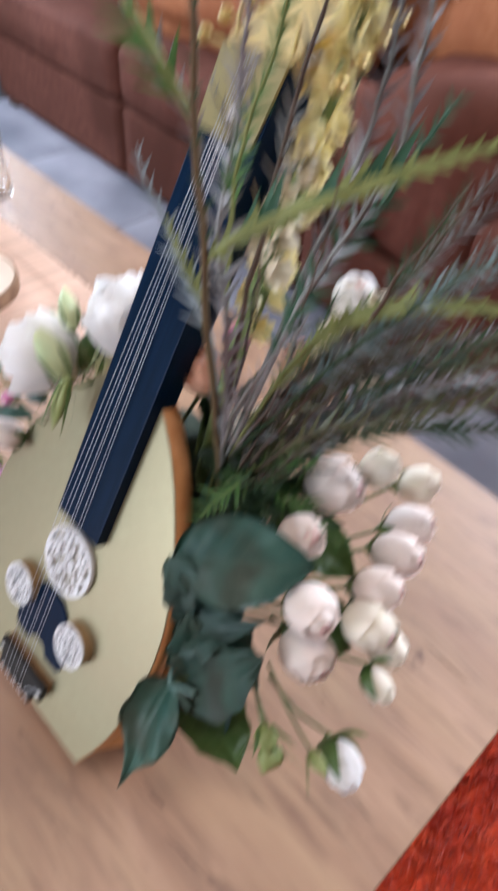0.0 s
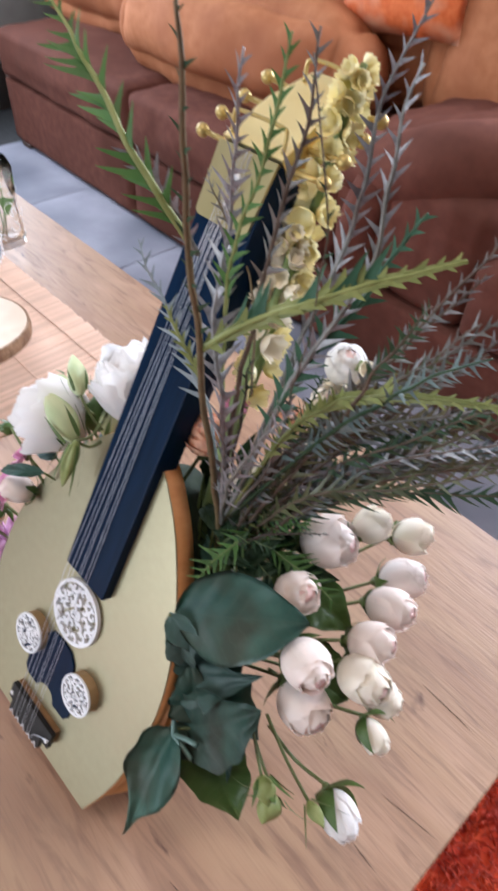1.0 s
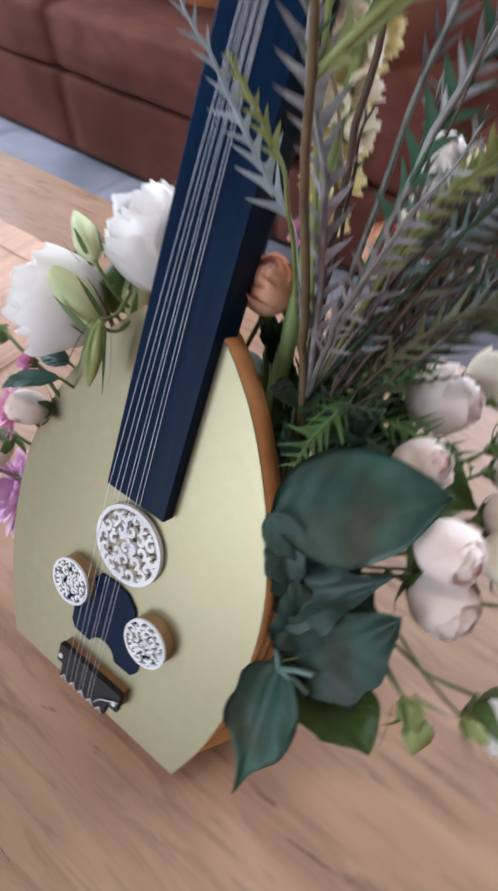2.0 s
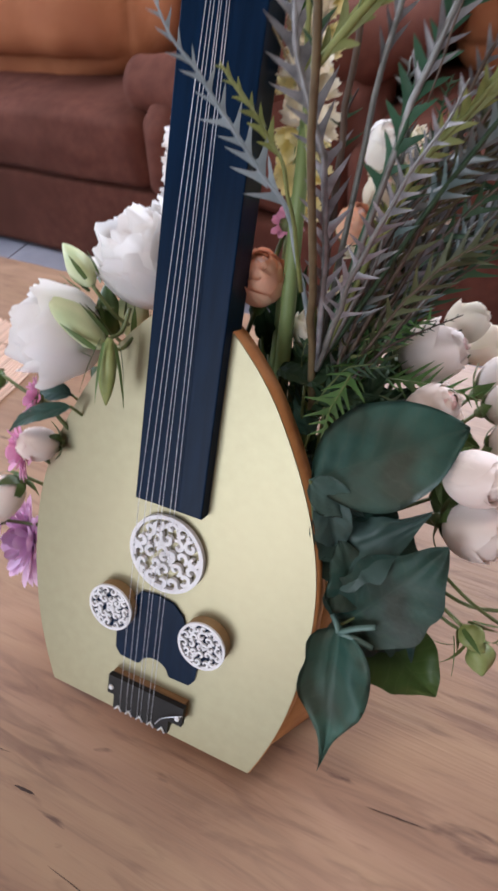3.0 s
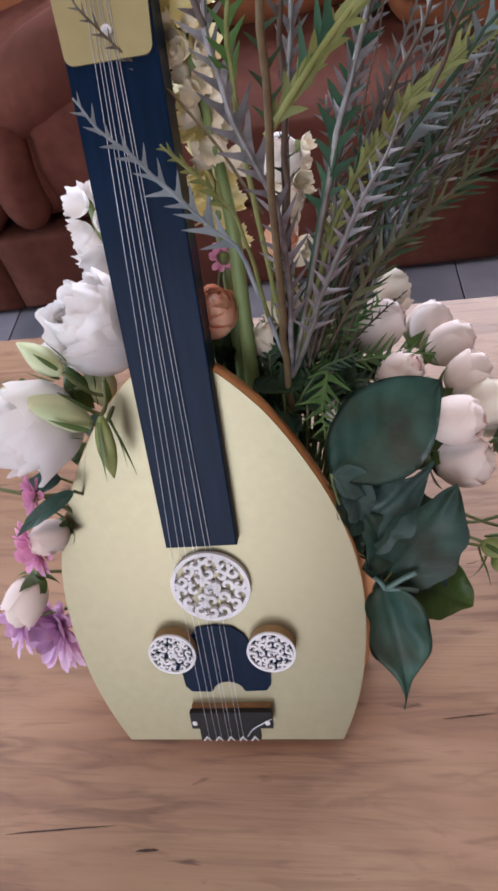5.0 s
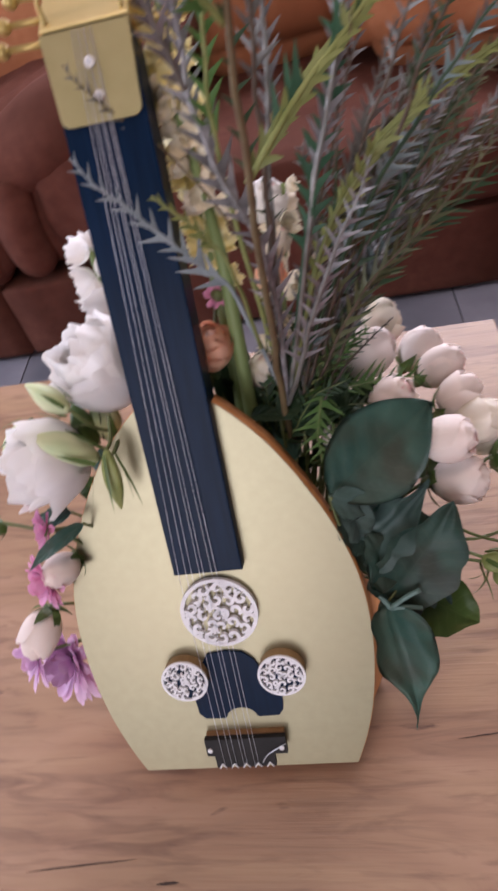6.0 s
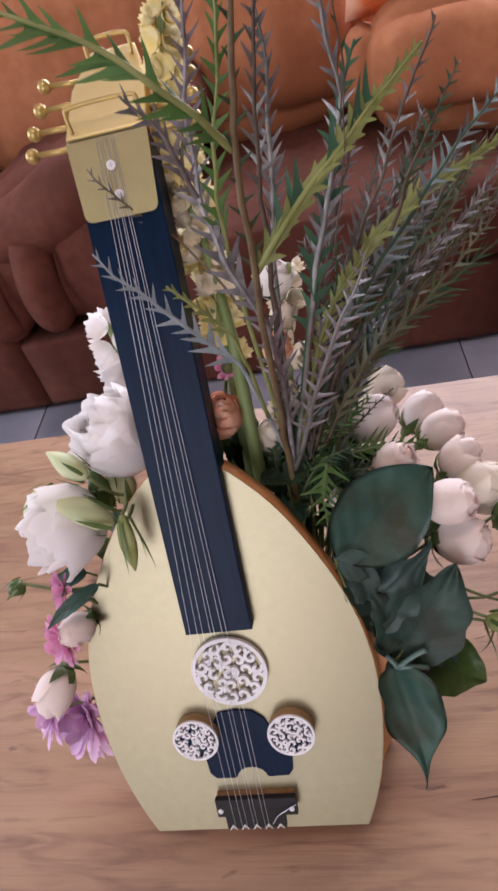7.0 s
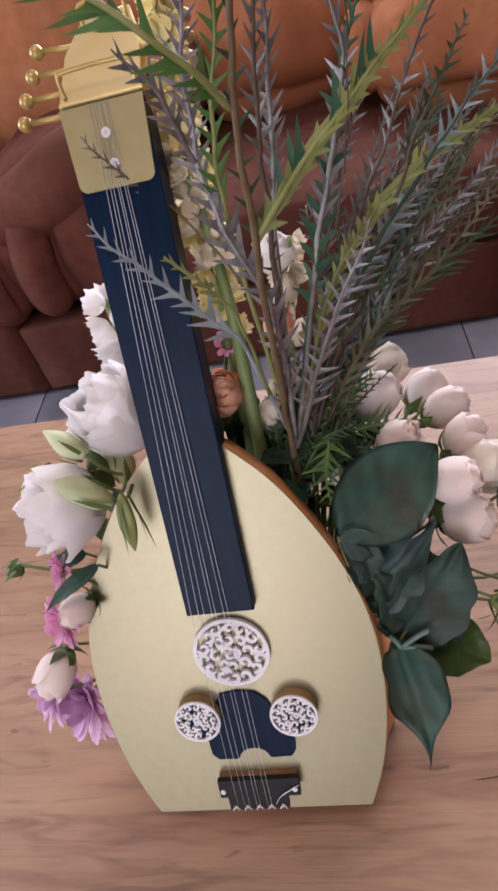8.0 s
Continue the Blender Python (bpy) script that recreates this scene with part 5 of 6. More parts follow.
    for i in range(34):
        b = Vector((random.uniform(0.040, 0.125), random.uniform(0.155, 0.215), random.uniform(0.655, 0.735)))
        a = random.uniform(-0.9, 1.8)
        leaf(b, b + Vector((0.034 * math.cos(a), 0.03 * math.sin(a), random.uniform(-0.005, 0.030))), (0.1, -0.4, 0.9), random.uniform(0.010, 0.018), "small deep green filler leaf added to darken the stem gaps", FERN_DARK, 0.18, 0.3, seed=60.0 + i, stalk=(0.06 + (b.x - 0.06) * 0.5, 0.150, 0.62), group="filler leaves")
    for i in range(16):
        a = random.uniform(0, math.tau)
        b = Vector((random.uniform(-0.06, 0.11), random.uniform(0.150, 0.200), random.uniform(0.655, 0.715)))
        leaf(b, b + Vector((0.026 * math.cos(a), 0.02 * math.sin(a), random.uniform(0.004, 0.03))), (0.1, -0.4, 0.9), random.uniform(0.013, 0.022), "small dark green filler leaf", LEAF_DARK if i % 3 else LEAF_LIGHT, 0.15, 0.25, seed=20.0 + i, stalk=(b.x * 0.8, 0.145, 0.62), group="filler leaves")


broad_leaves()


def buds_right():
    bud((0.208, 0.102, 0.616), (0.35, -0.85, -0.30), 0.021, 0.0105, BUD_GREEN, 0.2, "green spray rosebud with spread sepals", (0.16, 0.125, 0.612), sep=1.15, splay=0.55)
    bud((0.196, 0.100, 0.630), (0.60, -0.30, -0.25), 0.020, 0.0090, BUD_GREEN, 0.9, "small green rosebud still closed", (0.15, 0.13, 0.64), sep=1.2, splay=0.3)
    bud((0.228, 0.118, 0.612), (0.80, -0.20, 0.10), 0.020, 0.0060, BUD_GREEN, 1.3, "thin green bud on a brown stem", (0.17, 0.13, 0.64), sep=1.3, splay=0.2)


buds_right()


def branches():
    up = (0.15, -0.75, 0.65)
    base = (0.070, 0.168, 0.700)
    neck_side = (0.073, 0.168, 0.745)
    branch([base, (0.070, 0.168, 0.745), (0.076, 0.151, 0.851), (0.086, 0.132, 0.976), (0.099, 0.119, 1.040), (0.106, 0.112, 1.075)], FERN_DARK, "tall brown-stemmed branch with sparse leaves", up, 0.0085, 0.016, 0.60, 0.0040, r=0.0030, stem_mat=STEM_OLIVE)
    branch([(0.086, 0.131, 0.985), (0.069, 0.122, 1.012), (0.043, 0.122, 1.036), (0.019, 0.126, 1.049), (-0.004, 0.130, 1.060)], FERN_GREEN, "green saw-leaved branch arching over the neck", (0, -0.8, 0.6), 0.0115, 0.0105, 0.10, 0.0046, 1.0, FERN_OLIVE, 0.0019, 0.5, (FERN_GREEN, 0.0170, 0.0050))
    branch([neck_side, (0.056, 0.172, 0.835), (0.042, 0.170, 0.861), (0.014, 0.170, 0.899), (-0.008, 0.168, 0.935)], FERN_BLUE, "dusty blue saw-leaved twig crossing the neck", up, 0.0122, 0.0104, 0.52, 0.0052, 1.0, FERN_BLUE, 0.0016, 0.25)
    branch([(0.080, 0.142, 0.918), (0.106, 0.150, 0.945), (0.133, 0.167, 0.965), (0.154, 0.183, 0.978), (0.175, 0.202, 0.990)], FERN_OLIVE, "long yellow green saw-leaved branch", up, 0.0078, 0.0086, 0.06, 0.0066, 0.95, FERN_OLIVE, 0.0019, 0.4, (FERN_DEEP, 0.0150, 0.0056), broad=True)
    branch([neck_side, (0.110, 0.182, 0.855), (0.135, 0.181, 0.893), (0.158, 0.181, 0.918), (0.186, 0.186, 0.932), (0.215, 0.194, 0.942)], FERN_OLIVE, "yellow green saw-leaved branch leaning outward", up, 0.0080, 0.0086, 0.36, 0.0066, 0.95, FERN_OLIVE, 0.0018, 0.4, (FERN_OLIVE, 0.0110, 0.0042), broad=True)
    branch([neck_side, (0.096, 0.176, 0.840), (0.110, 0.180, 0.889), (0.121, 0.190, 0.924), (0.130, 0.205, 0.950), (0.137, 0.214, 0.972), (0.146, 0.216, 0.995)], FERN_DEEP, "deep green saw-leaved branch", up, 0.0130, 0.0105, 0.45, 0.0072, 0.75, FERN_DEEP, 0.0017)
    branch([neck_side, (0.088, 0.155, 0.790), (0.103, 0.150, 0.841), (0.116, 0.150, 0.868), (0.128, 0.150, 0.892), (0.138, 0.152, 0.915)], FERN_LAVENDER, "silvery saw-leaved branch low among the stems", up, 0.0120, 0.0085, 0.30, 0.0046, 0.75, FERN_GREY, 0.0018, 0.4)
    branch([neck_side, (0.098, 0.178, 0.810), (0.106, 0.182, 0.850), (0.109, 0.184, 0.885), (0.107, 0.186, 0.912)], FERN_GREY, "pale grey branch with combed teeth", up, 0.0105, 0.0085, 0.40, 0.0044, 0.8, FERN_GREY, 0.0017, 0.4)
    branch([(0.085, 0.182, 0.790), (0.110, 0.186, 0.850), (0.120, 0.188, 0.880), (0.124, 0.190, 0.905)], FERN_DARK, "short dark needle-leaved sprig", up, 0.0120, 0.0040, 0.50, 0.0024, 0.8, FERN_DARK, 0.0012, 0.9)
    branch([neck_side, (0.080, 0.160, 0.850), (0.072, 0.162, 0.895), (0.063, 0.167, 0.922), (0.058, 0.178, 0.950), (0.061, 0.178, 0.985), (0.072, 0.170, 1.025), (0.078, 0.165, 1.050)], FERN_LAVENDER, "lavender grey saw-leaved branch beside the tall stem", up, 0.0140, 0.0092, 0.16, 0.0058, 0.95, FERN_LAVENDER, 0.0019, 0.35)
    branch([(0.060, 0.158, 0.958), (0.056, 0.147, 0.980), (0.055, 0.136, 1.000), (0.047, 0.129, 1.016)], FERN_LAVENDER, "short lavender grey twig beside the pegbox", up, 0.0100, 0.0080, 0.10, 0.0050, 1.0, FERN_GREY, 0.0015, 0.5)
    branch([neck_side, (0.082, 0.165, 0.860), (0.088, 0.172, 0.925), (0.092, 0.177, 0.971), (0.099, 0.180, 1.009), (0.102, 0.180, 1.030), (0.105, 0.180, 1.060)], FERN_GREY, "upright grey brown saw-leaved branch", up, 0.0110, 0.0090, 0.66, 0.0046, 0.9, STEM_BROWN, 0.0019, 0.5)
    branch([neck_side, (0.110, 0.180, 0.890), (0.124, 0.190, 0.935), (0.136, 0.200, 0.976), (0.131, 0.203, 1.006), (0.130, 0.206, 1.030), (0.132, 0.210, 1.050)], FERN_LAVENDER, "upright lavender grey branch with short teeth", up, 0.0105, 0.0092, 0.52, 0.0048, 0.95, FERN_GREY, 0.0019, 0.4)
    branch([neck_side, (0.082, 0.205, 0.860), (0.095, 0.23, 0.951), (0.099, 0.23, 0.981), (0.102, 0.23, 1.027), (0.116, 0.23, 1.066)], FERN_LAVENDER, "tall blue grey branch leaning back", (0.35, -0.55, 0.70), 0.0110, 0.0092, 0.50, 0.0050, 0.95, FERN_GREY, 0.0019, 0.4)
    branch([neck_side, (0.066, 0.172, 0.900), (0.069, 0.175, 0.962), (0.078, 0.178, 0.993), (0.086, 0.180, 1.030), (0.088, 0.182, 1.055)], FERN_GREEN, "upright green saw-leaved branch", up, 0.0105, 0.0090, 0.60, 0.0056, 0.9, FERN_OLIVE, 0.0016)
    branch([neck_side, (0.100, 0.190, 0.820), (0.128, 0.205, 0.875), (0.147, 0.210, 0.913), (0.166, 0.210, 0.958), (0.184, 0.210, 0.998)], FERN_GREY, "brown-stemmed grey branch leaning outward", up, 0.0095, 0.0085, 0.45, 0.0042, 0.85, STEM_BROWN, 0.0019, 0.5)
    branch([neck_side, (0.125, 0.186, 0.850), (0.159, 0.184, 0.906), (0.178, 0.180, 0.935), (0.193, 0.178, 0.955), (0.210, 0.176, 0.974)], FERN_TEAL, "blue green saw-leaved branch leaning outward", up, 0.0125, 0.0066, 0.45, 0.0046, 0.8, FERN_DARK, 0.0016, 0.6)
    branch([(0.150, 0.180, 0.900), (0.166, 0.175, 0.945), (0.177, 0.170, 0.971), (0.1863, 0.165, 0.989)], FERN_DARK, "short dark spiked twig", up, 0.0075, 0.0060, 0.35, 0.0034, 0.8, STEM_BROWN, 0.0011, 0.6)
    branch([neck_side, (0.125, 0.205, 0.845), (0.185, 0.240, 0.890), (0.240, 0.268, 0.915)], FERN_TAUPE, "grey brown saw-leaved branch", up, 0.0120, 0.0065, 0.40, 0.0040, 0.9, FERN_GREY, 0.0015, 0.6)
    branch([(0.085, 0.180, 0.735), (0.098, 0.168, 0.754), (0.092, 0.145, 0.741), (0.092, 0.125, 0.730)], FERN_GREEN, "short feathery green frond at the rim", (0.3, -0.3, 0.9), 0.0170, 0.0060, 0.2, 0.0036, 0.6, STEM_GREEN, 0.0008)
    branch([(0.075, 0.182, 0.715), (0.095, 0.184, 0.732), (0.119, 0.185, 0.738), (0.149, 0.185, 0.740), (0.170, 0.187, 0.735)], FERN_GREEN, "feathery green frond over the roses", (0.1, -0.4, 0.9), 0.0160, 0.0066, 0.1, 0.0038, 0.8, STEM_GREEN, 0.0009)
    branch([(0.095, 0.160, 0.745), (0.113, 0.165, 0.772), (0.130, 0.178, 0.780), (0.149, 0.192, 0.788)], FERN_DARK, "thin dark spiked twig before a rose", up, 0.0042, 0.0060, 0.40, 0.0018, 0.9, STEM_DARK, 0.0011)
    branch([(0.064, 0.166, 0.800), (0.060, 0.162, 0.862), (0.050, 0.162, 0.883), (0.041, 0.160, 0.899), (0.029, 0.160, 0.913)], FERN_OLIVE, "short green twig beside the neck", up, 0.0085, 0.0080, 0.66, 0.0058, 0.9, FERN_OLIVE, 0.0013)
    branch([(0.068, 0.195, 0.850), (0.032, 0.226, 0.900), (0.0015, 0.228, 0.934), (-0.008, 0.226, 0.950), (-0.012, 0.228, 0.960)], FERN_GREY, "thin dusty twig over the gold plate", up, 0.0080, 0.0080, 0.62, 0.0032, 0.9, STEM_OLIVE, 0.0010)
    branch([neck_side, (0.071, 0.175, 0.767), (0.079, 0.175, 0.853), (0.082, 0.175, 0.886), (0.089, 0.175, 0.902)], FERN_DARK, "bare dark forking twig", up, 0.0130, 0.0130, 0.80, 0.0028, 0.9, STEM_DARK, 0.0015)
    branch([(0.120, 0.170, 0.900), (0.132, 0.165, 0.955), (0.136, 0.158, 1.010), (0.128, 0.150, 1.060)], FERN_DARK, "thin curved bare twig", up, 0.0045, 0.0200, 0.5, 0.0016, 0.9, STEM_BROWN, 0.0005)

    crowd = random.Random(31)
    for k, (tx, ty, tz) in enumerate(((0.150, 0.290, 0.940), (0.172, 0.300, 0.925), (0.186, 0.268, 0.940), (0.208, 0.262, 0.915))):
        foot = Vector((0.070 + 0.002 * k, 0.176, 0.700))
        tip = Vector((tx, ty, tz))
        mid = foot.lerp(tip, 0.42) + Vector((crowd.uniform(-0.006, 0.004), crowd.uniform(-0.016, -0.002), 0.016))
        late = mid.lerp(tip, 0.52) + Vector((crowd.uniform(-0.005, 0.005), crowd.uniform(-0.008, 0.002), crowd.uniform(0, 0.008)))
        branch([foot, mid, late, tip], (FERN_LAVENDER, FERN_GREY, FERN_LAVENDER, FERN_TEAL)[k % 4], "grey saw-leaved branch leaning back over the table", (0.55, -0.45, 0.70), crowd.choice((0.0110, 0.0128)), 0.0088, crowd.uniform(0.30, 0.45), 0.0054, 0.95, (STEM_BROWN, FERN_GREY)[k % 2], crowd.uniform(0.0015, 0.0020), 0.5)
    rng = random.Random(12)
    hues = (FERN_GREY, FERN_MOSS, FERN_TAUPE, FERN_LAVENDER, FERN_DARK, FERN_MOSS, FERN_TEAL)
    for i in range(19):
        a = 0.28 + 0.72 * i / 18
        tip = Vector((0.150 + 0.115 * a + rng.uniform(-0.020, 0.020), 0.190 + 0.105 * a + rng.uniform(-0.03, 0.03), 0.965 - 0.085 * a + rng.uniform(-0.03, 0.03)))
        foot = Vector((0.073 + rng.uniform(-0.004, 0.007), 0.172 + rng.uniform(-0.006, 0.008), 0.705))
        mid = foot.lerp(tip, 0.48) + Vector((rng.uniform(-0.014, 0.006) - 0.010 * a, rng.uniform(-0.012, 0.010), rng.uniform(0.0, 0.020) + 0.018 * a))
        hue = hues[i % 7]
        branch([foot, foot.lerp(mid, 0.5), mid, mid.lerp(tip, 0.55) + Vector((rng.uniform(-0.006, 0.006), 0, rng.uniform(-0.004, 0.006))), tip], hue, "slender saw-leaved branch in the outward fan", (rng.uniform(-0.7, 0.8), -0.7, 0.6), rng.choice((0.0100, 0.0115, 0.0130)), rng.choice((0.0076, 0.0086, 0.0096)), rng.uniform(0.14, 0.28), 0.0048, rng.choice((0.8, 1.1)), STEM_BROWN, rng.uniform(0.0012, 0.0019), 0.9)
    for i in range(13):
        a = rng.uniform(-0.9, 1.7)
        foot = Vector((0.066 + rng.uniform(-0.01, 0.02), 0.172 + rng.uniform(-0.008, 0.012), 0.700))
        tip = foot + Vector((0.058 * math.cos(a), 0.034 * math.sin(a) + 0.012, rng.uniform(0.030, 0.095)))
        branch([foot, foot.lerp(tip, 0.5) + Vector((0, 0, 0.014)), tip], (FERN_DARK, FERN_DARK, FERN_GREEN, FERN_OLIVE)[i % 4], "short green fern sprig at the foot of the stems", (rng.uniform(-0.3, 0.4), -0.6, 0.8), 0.0140, 0.0060, 0.10, 0.0040, 0.8, STEM_GREEN, 0.0009, 0.6)

branches()


# ---- things at the far end of the table ----
def glass_vase():
    ob = thing("glass_vase", pose(-0.953, 0.462, TOP), "square engraved clear glass vase holding green leaves", "vase")
    bm = bmesh.new()
    prof = ((0.044, 0.0), (0.048, 0.02), (0.044, 0.085), (0.047, 0.165), (0.0435, 0.165), (0.0405, 0.085), (0.044, 0.022), (0.036, 0.012))
    rows = []
    n = 40
    for r, z in prof:
        row = []
        for k in range(n):
            a = k * math.tau / n
            s = 1 / max(abs(math.cos(a)), abs(math.sin(a))) ** 0.62
            row.append(bm.verts.new((r * s * math.cos(a), r * s * math.sin(a), z + (0.004 * math.cos(4 * a) if z > 0.1 else 0))))
        rows.append(row)
    for a, b in zip(rows, rows[1:]):
        for k in range(n):
            bm.faces.new((a[k], a[(k + 1) % n], b[(k + 1) % n], b[k]))
    bm.faces.new(rows[0][::-1])
    bm.faces.new(rows[-1])
    part("vessel", bm, CLEAR, ob).visible_shadow = False
    bm = bmesh.new()
    for q in range(4):
        for i in range(5):
            tmp = bmesh.new()
            scroll((i % 2 - 0.5) * 0.036, 0.02 + i * 0.022, 0.014, i * 1.3, 5.5 * (-1) ** i, 0.0016, -0.0487, -0.0480, tmp)
            bmesh.ops.rotate(tmp, verts=tmp.verts, cent=(0, 0, 0), matrix=Matrix.Rotation(q * math.pi / 2, 3, "Z"))
            bm = join(bm, tmp)
    part("engraving", bm, BEAD, ob)
    for i in range(7):
        a = i * 2.4
        p = Vector((0.018 * math.cos(a), 0.018 * math.sin(a), 0.012))
        q = Vector((0.028 * math.cos(a + 0.5), 0.028 * math.sin(a + 0.5), 0.070 + 0.015 * i))
        part("cutting_stem", tube([p, (p + q) / 2 + Vector((0.004, 0, 0)), q], 0.0012, 6), STEM_GREEN, ob)
        bm = bmesh.new()
        grid = []
        for j in range(9):
            v = j / 8
            w = 0.017 * math.sin(math.pi * min(0.999, v ** 0.7 + 0.02))
            grid.append([bm.verts.new((v * 0.042, u * w, 0.006 * math.sin(v * 3) + 0.2 * abs(u) * w)) for u in (-1, -0.5, 0, 0.5, 1)])
        for r0, r1 in zip(grid, grid[1:]):
            for c in range(4):
                bm.faces.new((r0[c], r0[c + 1], r1[c + 1], r1[c]))
        part("cutting_leaf", bm, LEAF_LIGHT, ob, m=axis_pose(q, (0.5 * math.cos(a), 0.5 * math.sin(a), 0.7), i) @ Matrix.Rotation(-1.1, 4, "Y"))


glass_vase()


def beaded_dish():
    ob = thing("beaded_dish", axis_pose((-0.876, 0.374, TOP + 0.046), (0.72, -0.30, 0.50), 0.0, 0.9), "round blue silver dish with a rim of white beads", "dish")
    bm = bmesh.new()
    rows = []
    n = 40
    for r, z in ((0.012, -0.006), (0.04, -0.004), (0.058, 0.004), (0.060, 0.006), (0.057, 0.007), (0.04, 0.0), (0.012, -0.002)):
        rows.append([bm.verts.new((r * math.cos(k * math.tau / n), r * math.sin(k * math.tau / n), z)) for k in range(n)])
    for a, b in zip(rows, rows[1:]):
        for k in range(n):
            bm.faces.new((a[k], a[(k + 1) % n], b[(k + 1) % n], b[k]))
    bm.faces.new(rows[0][::-1])
    bm.faces.new(rows[-1])
    part("bowl", bm, SILVER, ob)
    bead = bmesh.new()
    bmesh.ops.create_icosphere(bead, subdivisions=2, radius=0.0036)
    bead = mesh_of("bead", bead, BEAD)
    for k in range(42):
        a = k * math.tau / 42
        part("bead", bead, BEAD, ob, m=pose(0.0615 * math.cos(a), 0.0615 * math.sin(a), 0.006))
    bm = bmesh.new()
    for k in range(8):
        a = k * math.tau / 8
        tmp = bmesh.new()
        scroll(0.03 * math.cos(a), 0.03 * math.sin(a), 0.011, a, 5.0, 0.0018, 0.0, 0.0012, tmp)
        bmesh.ops.rotate(tmp, verts=tmp.verts, cent=(0, 0, 0), matrix=Matrix.Rotation(math.pi / 2, 3, "X"))
        bm = join(bm, tmp)
    part("ornament", bm, BEAD, ob, m=pose(0, 0, 0.001))
    part("stand", tube([(0, 0, -0.045), (0, 0, -0.005)], [0.018, 0.008], 16), SILVER, ob)


beaded_dish()


# ---- sofa ----
def sofa():
    ob = thing("sofa", pose(0, 0, 0), "long rust brown suede sofa with puffed cushions and a padded arm", "sofa")
    hinge = Matrix.Translation((-0.80, 1.235, 0))
    swung = hinge @ pose(0, 0, 0, 0, 0, -2.2) @ hinge.inverted()
    still = Matrix.Identity(4)
    for x0, x1 in ((-2.60, -1.635), (-1.632, -0.752), (-0.748, 0.552), (0.555, 1.70)):
        part("base_panel", cushion(x0, x1, 1.235, 2.20, 0.015, 0.236 if x0 > -1 else 0.262, 0.004, 0.012, x0, 0.003), SUEDE, ob, m=still if x0 > -1 else swung)
    for x0, x1 in ((-2.60, -1.640), (-1.628, -0.810), (-0.268, 0.548), (0.560, 1.70)):
        part("seat_cushion", cushion(x0, x1, 1.222, 1.86, 0.242 if x0 > -1 else 0.268, 0.440 if x0 > -1 else 0.452, 0.014, 0.035, x0 + 2, 0.008, 24), SUEDE, ob, m=still if x0 > -1 else swung)
    for xc, w, yc, turn, high in ((-2.40, 0.80, 1.72, 0, 0.50), (-1.42, 0.94, 1.56, 3, 0.27), (-1.30, 0.90, 1.90, 0, 0.52), (-0.52, 0.60, 1.86, 6, 0.52), (0.035, 0.49, 1.87, 0, 0.52), (0.62, 0.74, 1.60, -10, 0.255), (1.34, 0.70, 1.70, 0, 0.52)):
        part("back_cushion", cushion(-w / 2, w / 2, -0.15, 0.15, 0.0, high, 0.06, 0.10, xc + 5, 0.012, 24), SUEDE_TAN, ob, "plump terracotta back cushion", m=pose(xc, yc, 0.45, -14, 0, turn))
    part("back_frame", cushion(-2.60, 1.70, 2.02, 2.30, 0.20, 0.86, 0.02, 0.08, 1.0), SUEDE, ob)
    arm = part("arm", cushion(-0.79, -0.50, 1.27, 2.02, 0.242, 0.52, 0.02, 0.06, 3.3, 0.018, 28), SUEDE, ob, "padded arm with folded front")
    roll = spline([(-0.86, 1.34, 0.500), (-0.72, 1.325, 0.505), (-0.62, 1.318, 0.512), (-0.53, 1.318, 0.535), (-0.45, 1.325, 0.562), (-0.37, 1.35, 0.585), (-0.30, 1.42, 0.600), (-0.25, 1.55, 0.605), (-0.23, 1.75, 0.600), (-0.23, 1.90, 0.590)], 60)
    part("arm_roll", tube([p + Vector((0, 0, 0.006 * noise.noise(p * 11))) for p in roll], [0.062 + 0.032 * min(1.0, i / 22) + 0.004 * noise.noise(p * 14) for i, p in enumerate(roll)], 26), SUEDE, arm)
    part("arm_pad", cushion(-0.25, 0.22, -0.20, 0.36, -0.06, 0.060, 0.025, 0.055, 8.1, 0.022, 32), SUEDE, arm, m=pose(-0.52, 1.60, 0.535, 4, -8, -4))
    part("arm_panel", cushion(-0.556, -0.262, 1.246, 1.60, 0.238, 0.545, 0.012, 0.045, 2.2, 0.016, 32), SUEDE, arm)
    loop = spline([(-0.600, 1.275, 0.500), (-0.608, 1.268, 0.445), (-0.617, 1.263, 0.390), (-0.618, 1.262, 0.335), (-0.614, 1.264, 0.300), (-0.612, 1.268, 0.272), (-0.611, 1.272, 0.262)], 30)
    part("arm_fold", tube(loop, [(0.050 + 0.008 * math.sin(i / 9)) * math.sqrt(max(0.02, 1 - max(0.0, (i - 19) / 11) ** 2)) for i in range(31)], 22), SUEDE, arm)
    part("arm_fold", cushion(-0.815, -0.690, 1.222, 1.45, 0.246, 0.470, 0.016, 0.055, 6.0, 0.010, 24), SUEDE, arm)
    for x in (-2.5, -1.2, 0.0, 1.5):
        part("foot", box(x - 0.03, x + 0.03, 1.30, 1.36, 0.0, 0.016), DARKWOOD, ob)


sofa()


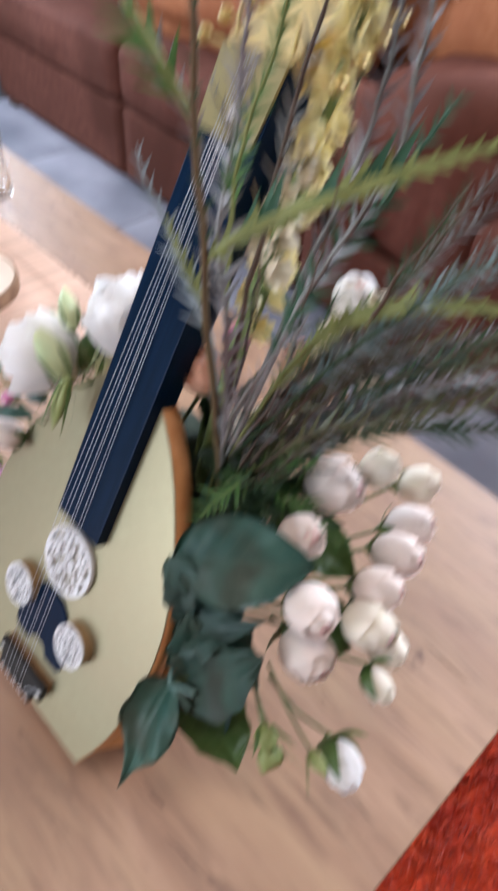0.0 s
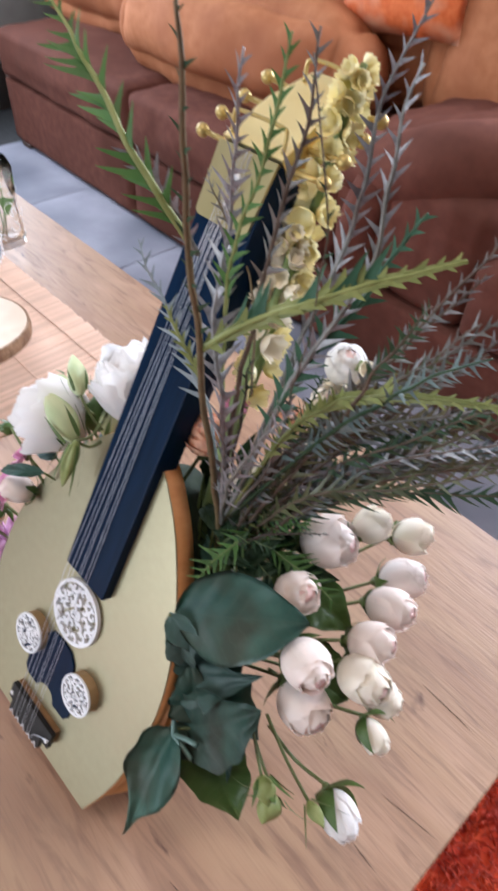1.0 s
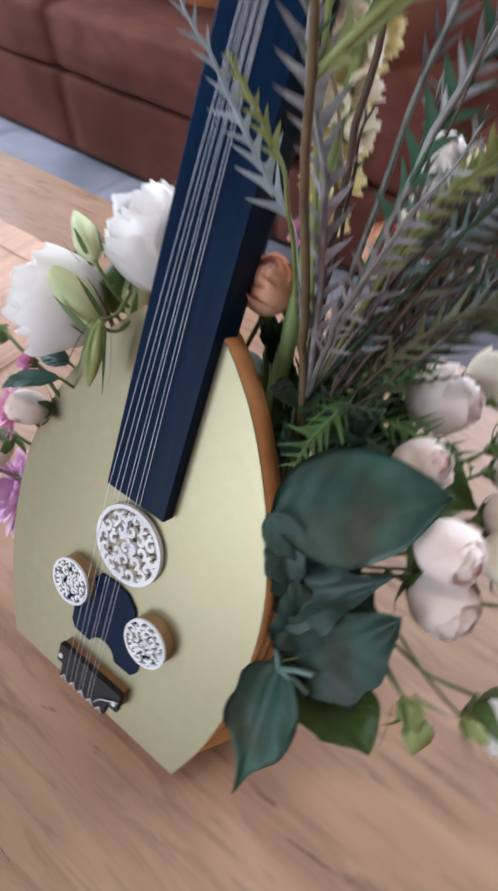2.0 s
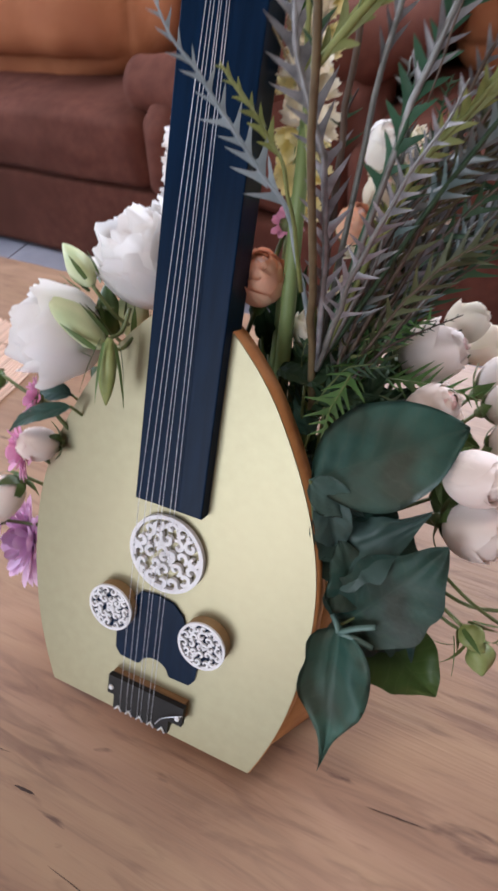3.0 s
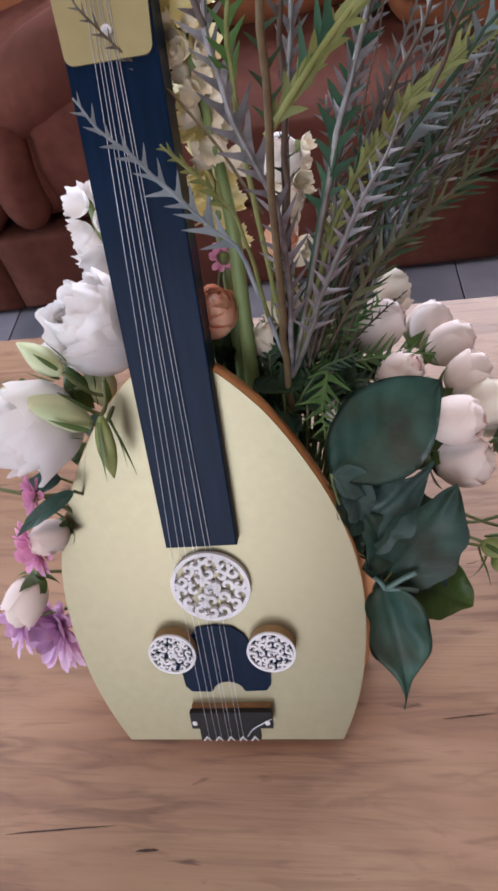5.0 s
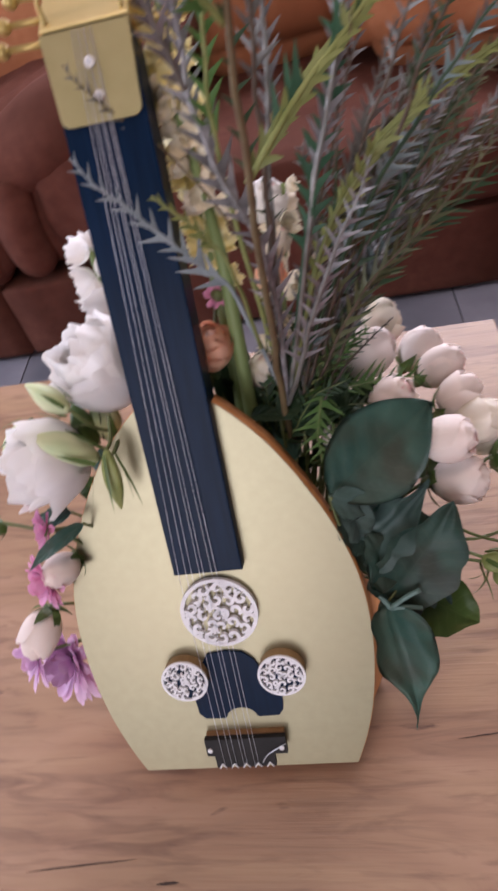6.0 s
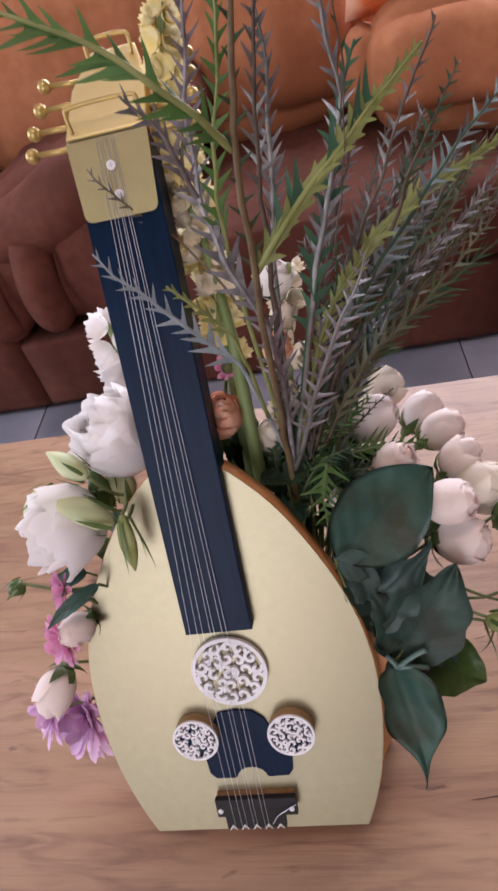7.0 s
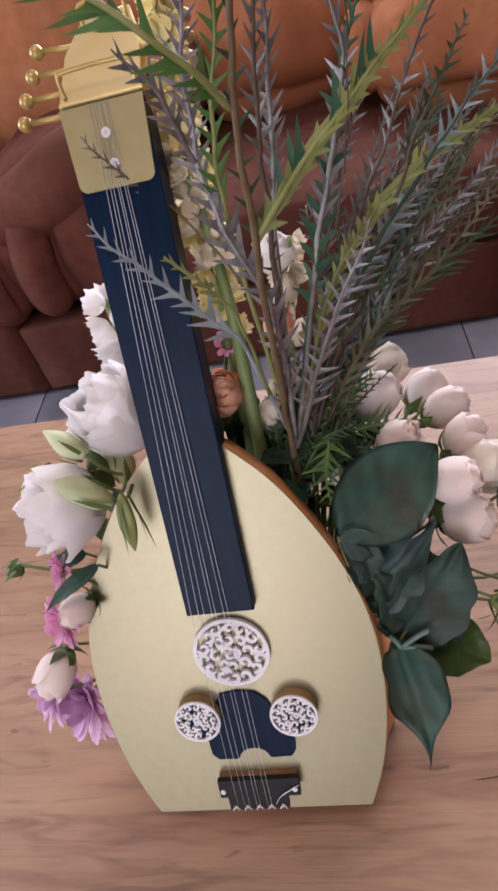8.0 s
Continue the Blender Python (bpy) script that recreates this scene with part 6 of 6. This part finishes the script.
def throw_pillow(m, label):
    ob = thing("throw_pillow", m, label, "pillow", "orange pillows")
    bm = bmesh.new()
    n = 16
    for side in (1, -1):
        grid = []
        for i in range(n + 1):
            row = []
            for j in range(n + 1):
                u, v = i / n * 2 - 1, j / n * 2 - 1
                h = 0.065 * ((1 - u ** 4) * (1 - v ** 4)) ** 0.5 * side
                pin = 1 - 0.06 * (1 - u * u) * abs(v) ** 3
                pin2 = 1 - 0.06 * (1 - v * v) * abs(u) ** 3
                row.append(bm.verts.new((u * 0.20 * pin2, h + 0.003 * noise.noise(Vector((u * 4, v * 4, side))), v * 0.20 * pin)))
            grid.append(row)
        for a, b in zip(grid, grid[1:]):
            for j in range(n):
                bm.faces.new((a[j], a[j + 1], b[j + 1], b[j]))
    bmesh.ops.remove_doubles(bm, verts=bm.verts[:], dist=0.0015)
    part("cover", bm, THROW, ob)


throw_pillow(pose(0.445, 1.74, 0.865, -22, 4, -4), "orange patterned throw pillow leaning on the sofa back")
throw_pillow(pose(-0.95, 1.76, 0.870, -16, -6, 4), "orange patterned throw pillow on the sofa")


# ---- rug ----
def rug():
    ob = thing("rug", pose(0, 0, 0), "red orange long-pile shag rug under the table", "rug")
    part("backing", box(-0.95, 1.5, -1.3, 0.765, 0.001, 0.012, 0.003), SHAG, ob)
    rng = random.Random(5)
    verts, faces = [], []
    for _ in range(30000):
        x, y = rng.uniform(0.15, 1.05), rng.uniform(-0.45, 0.768)
        h, a, l = rng.uniform(0.020, 0.040), rng.uniform(0, math.tau), rng.uniform(0.006, 0.026)
        w = rng.uniform(0.0009, 0.0020)
        b = rng.uniform(0, math.pi)
        k = len(verts)
        dx, dy = w * math.cos(b), w * math.sin(b)
        mx, my = 0.5 * l * math.cos(a), 0.5 * l * math.sin(a)
        verts += [(x - dx, y - dy, 0.010), (x + dx, y + dy, 0.010), (x + mx + dx, y + my + dy, 0.010 + h * 0.65), (x + mx - dx, y + my - dy, 0.010 + h * 0.65), (x + 2.4 * mx, y + 2.4 * my, 0.010 + h)]
        faces += [(k, k + 1, k + 2, k + 3), (k + 3, k + 2, k + 4)]
    data = bpy.data.meshes.new("pile")
    data.from_pydata(verts, [], faces)
    data.materials.append(SHAG)
    pile = new("pile", data)
    pile.parent = ob
    tagged(pile, kind="stuff")


rug()


# ---- floor tiles ----
def tiles():
    data = mesh_of("tile", box(-0.2982, 0.2982, -0.2982, 0.2982, -0.012, 0.0, 0.0012, 1), TILE, False)
    for i in range(-5, 5):
        for j in range(-5, 4):
            x, y = 0.42 + (i + 0.5) * 0.6 - 0.0, 0.66 + j * 0.6
            if -3.05 < x < 2.6 and -2.6 < y < 2.4:
                part("tile", data, TILE, FLOOR, m=pose(x, y, 0, 0, 0, random.choice((0, 90, 180, 270))))


tiles()
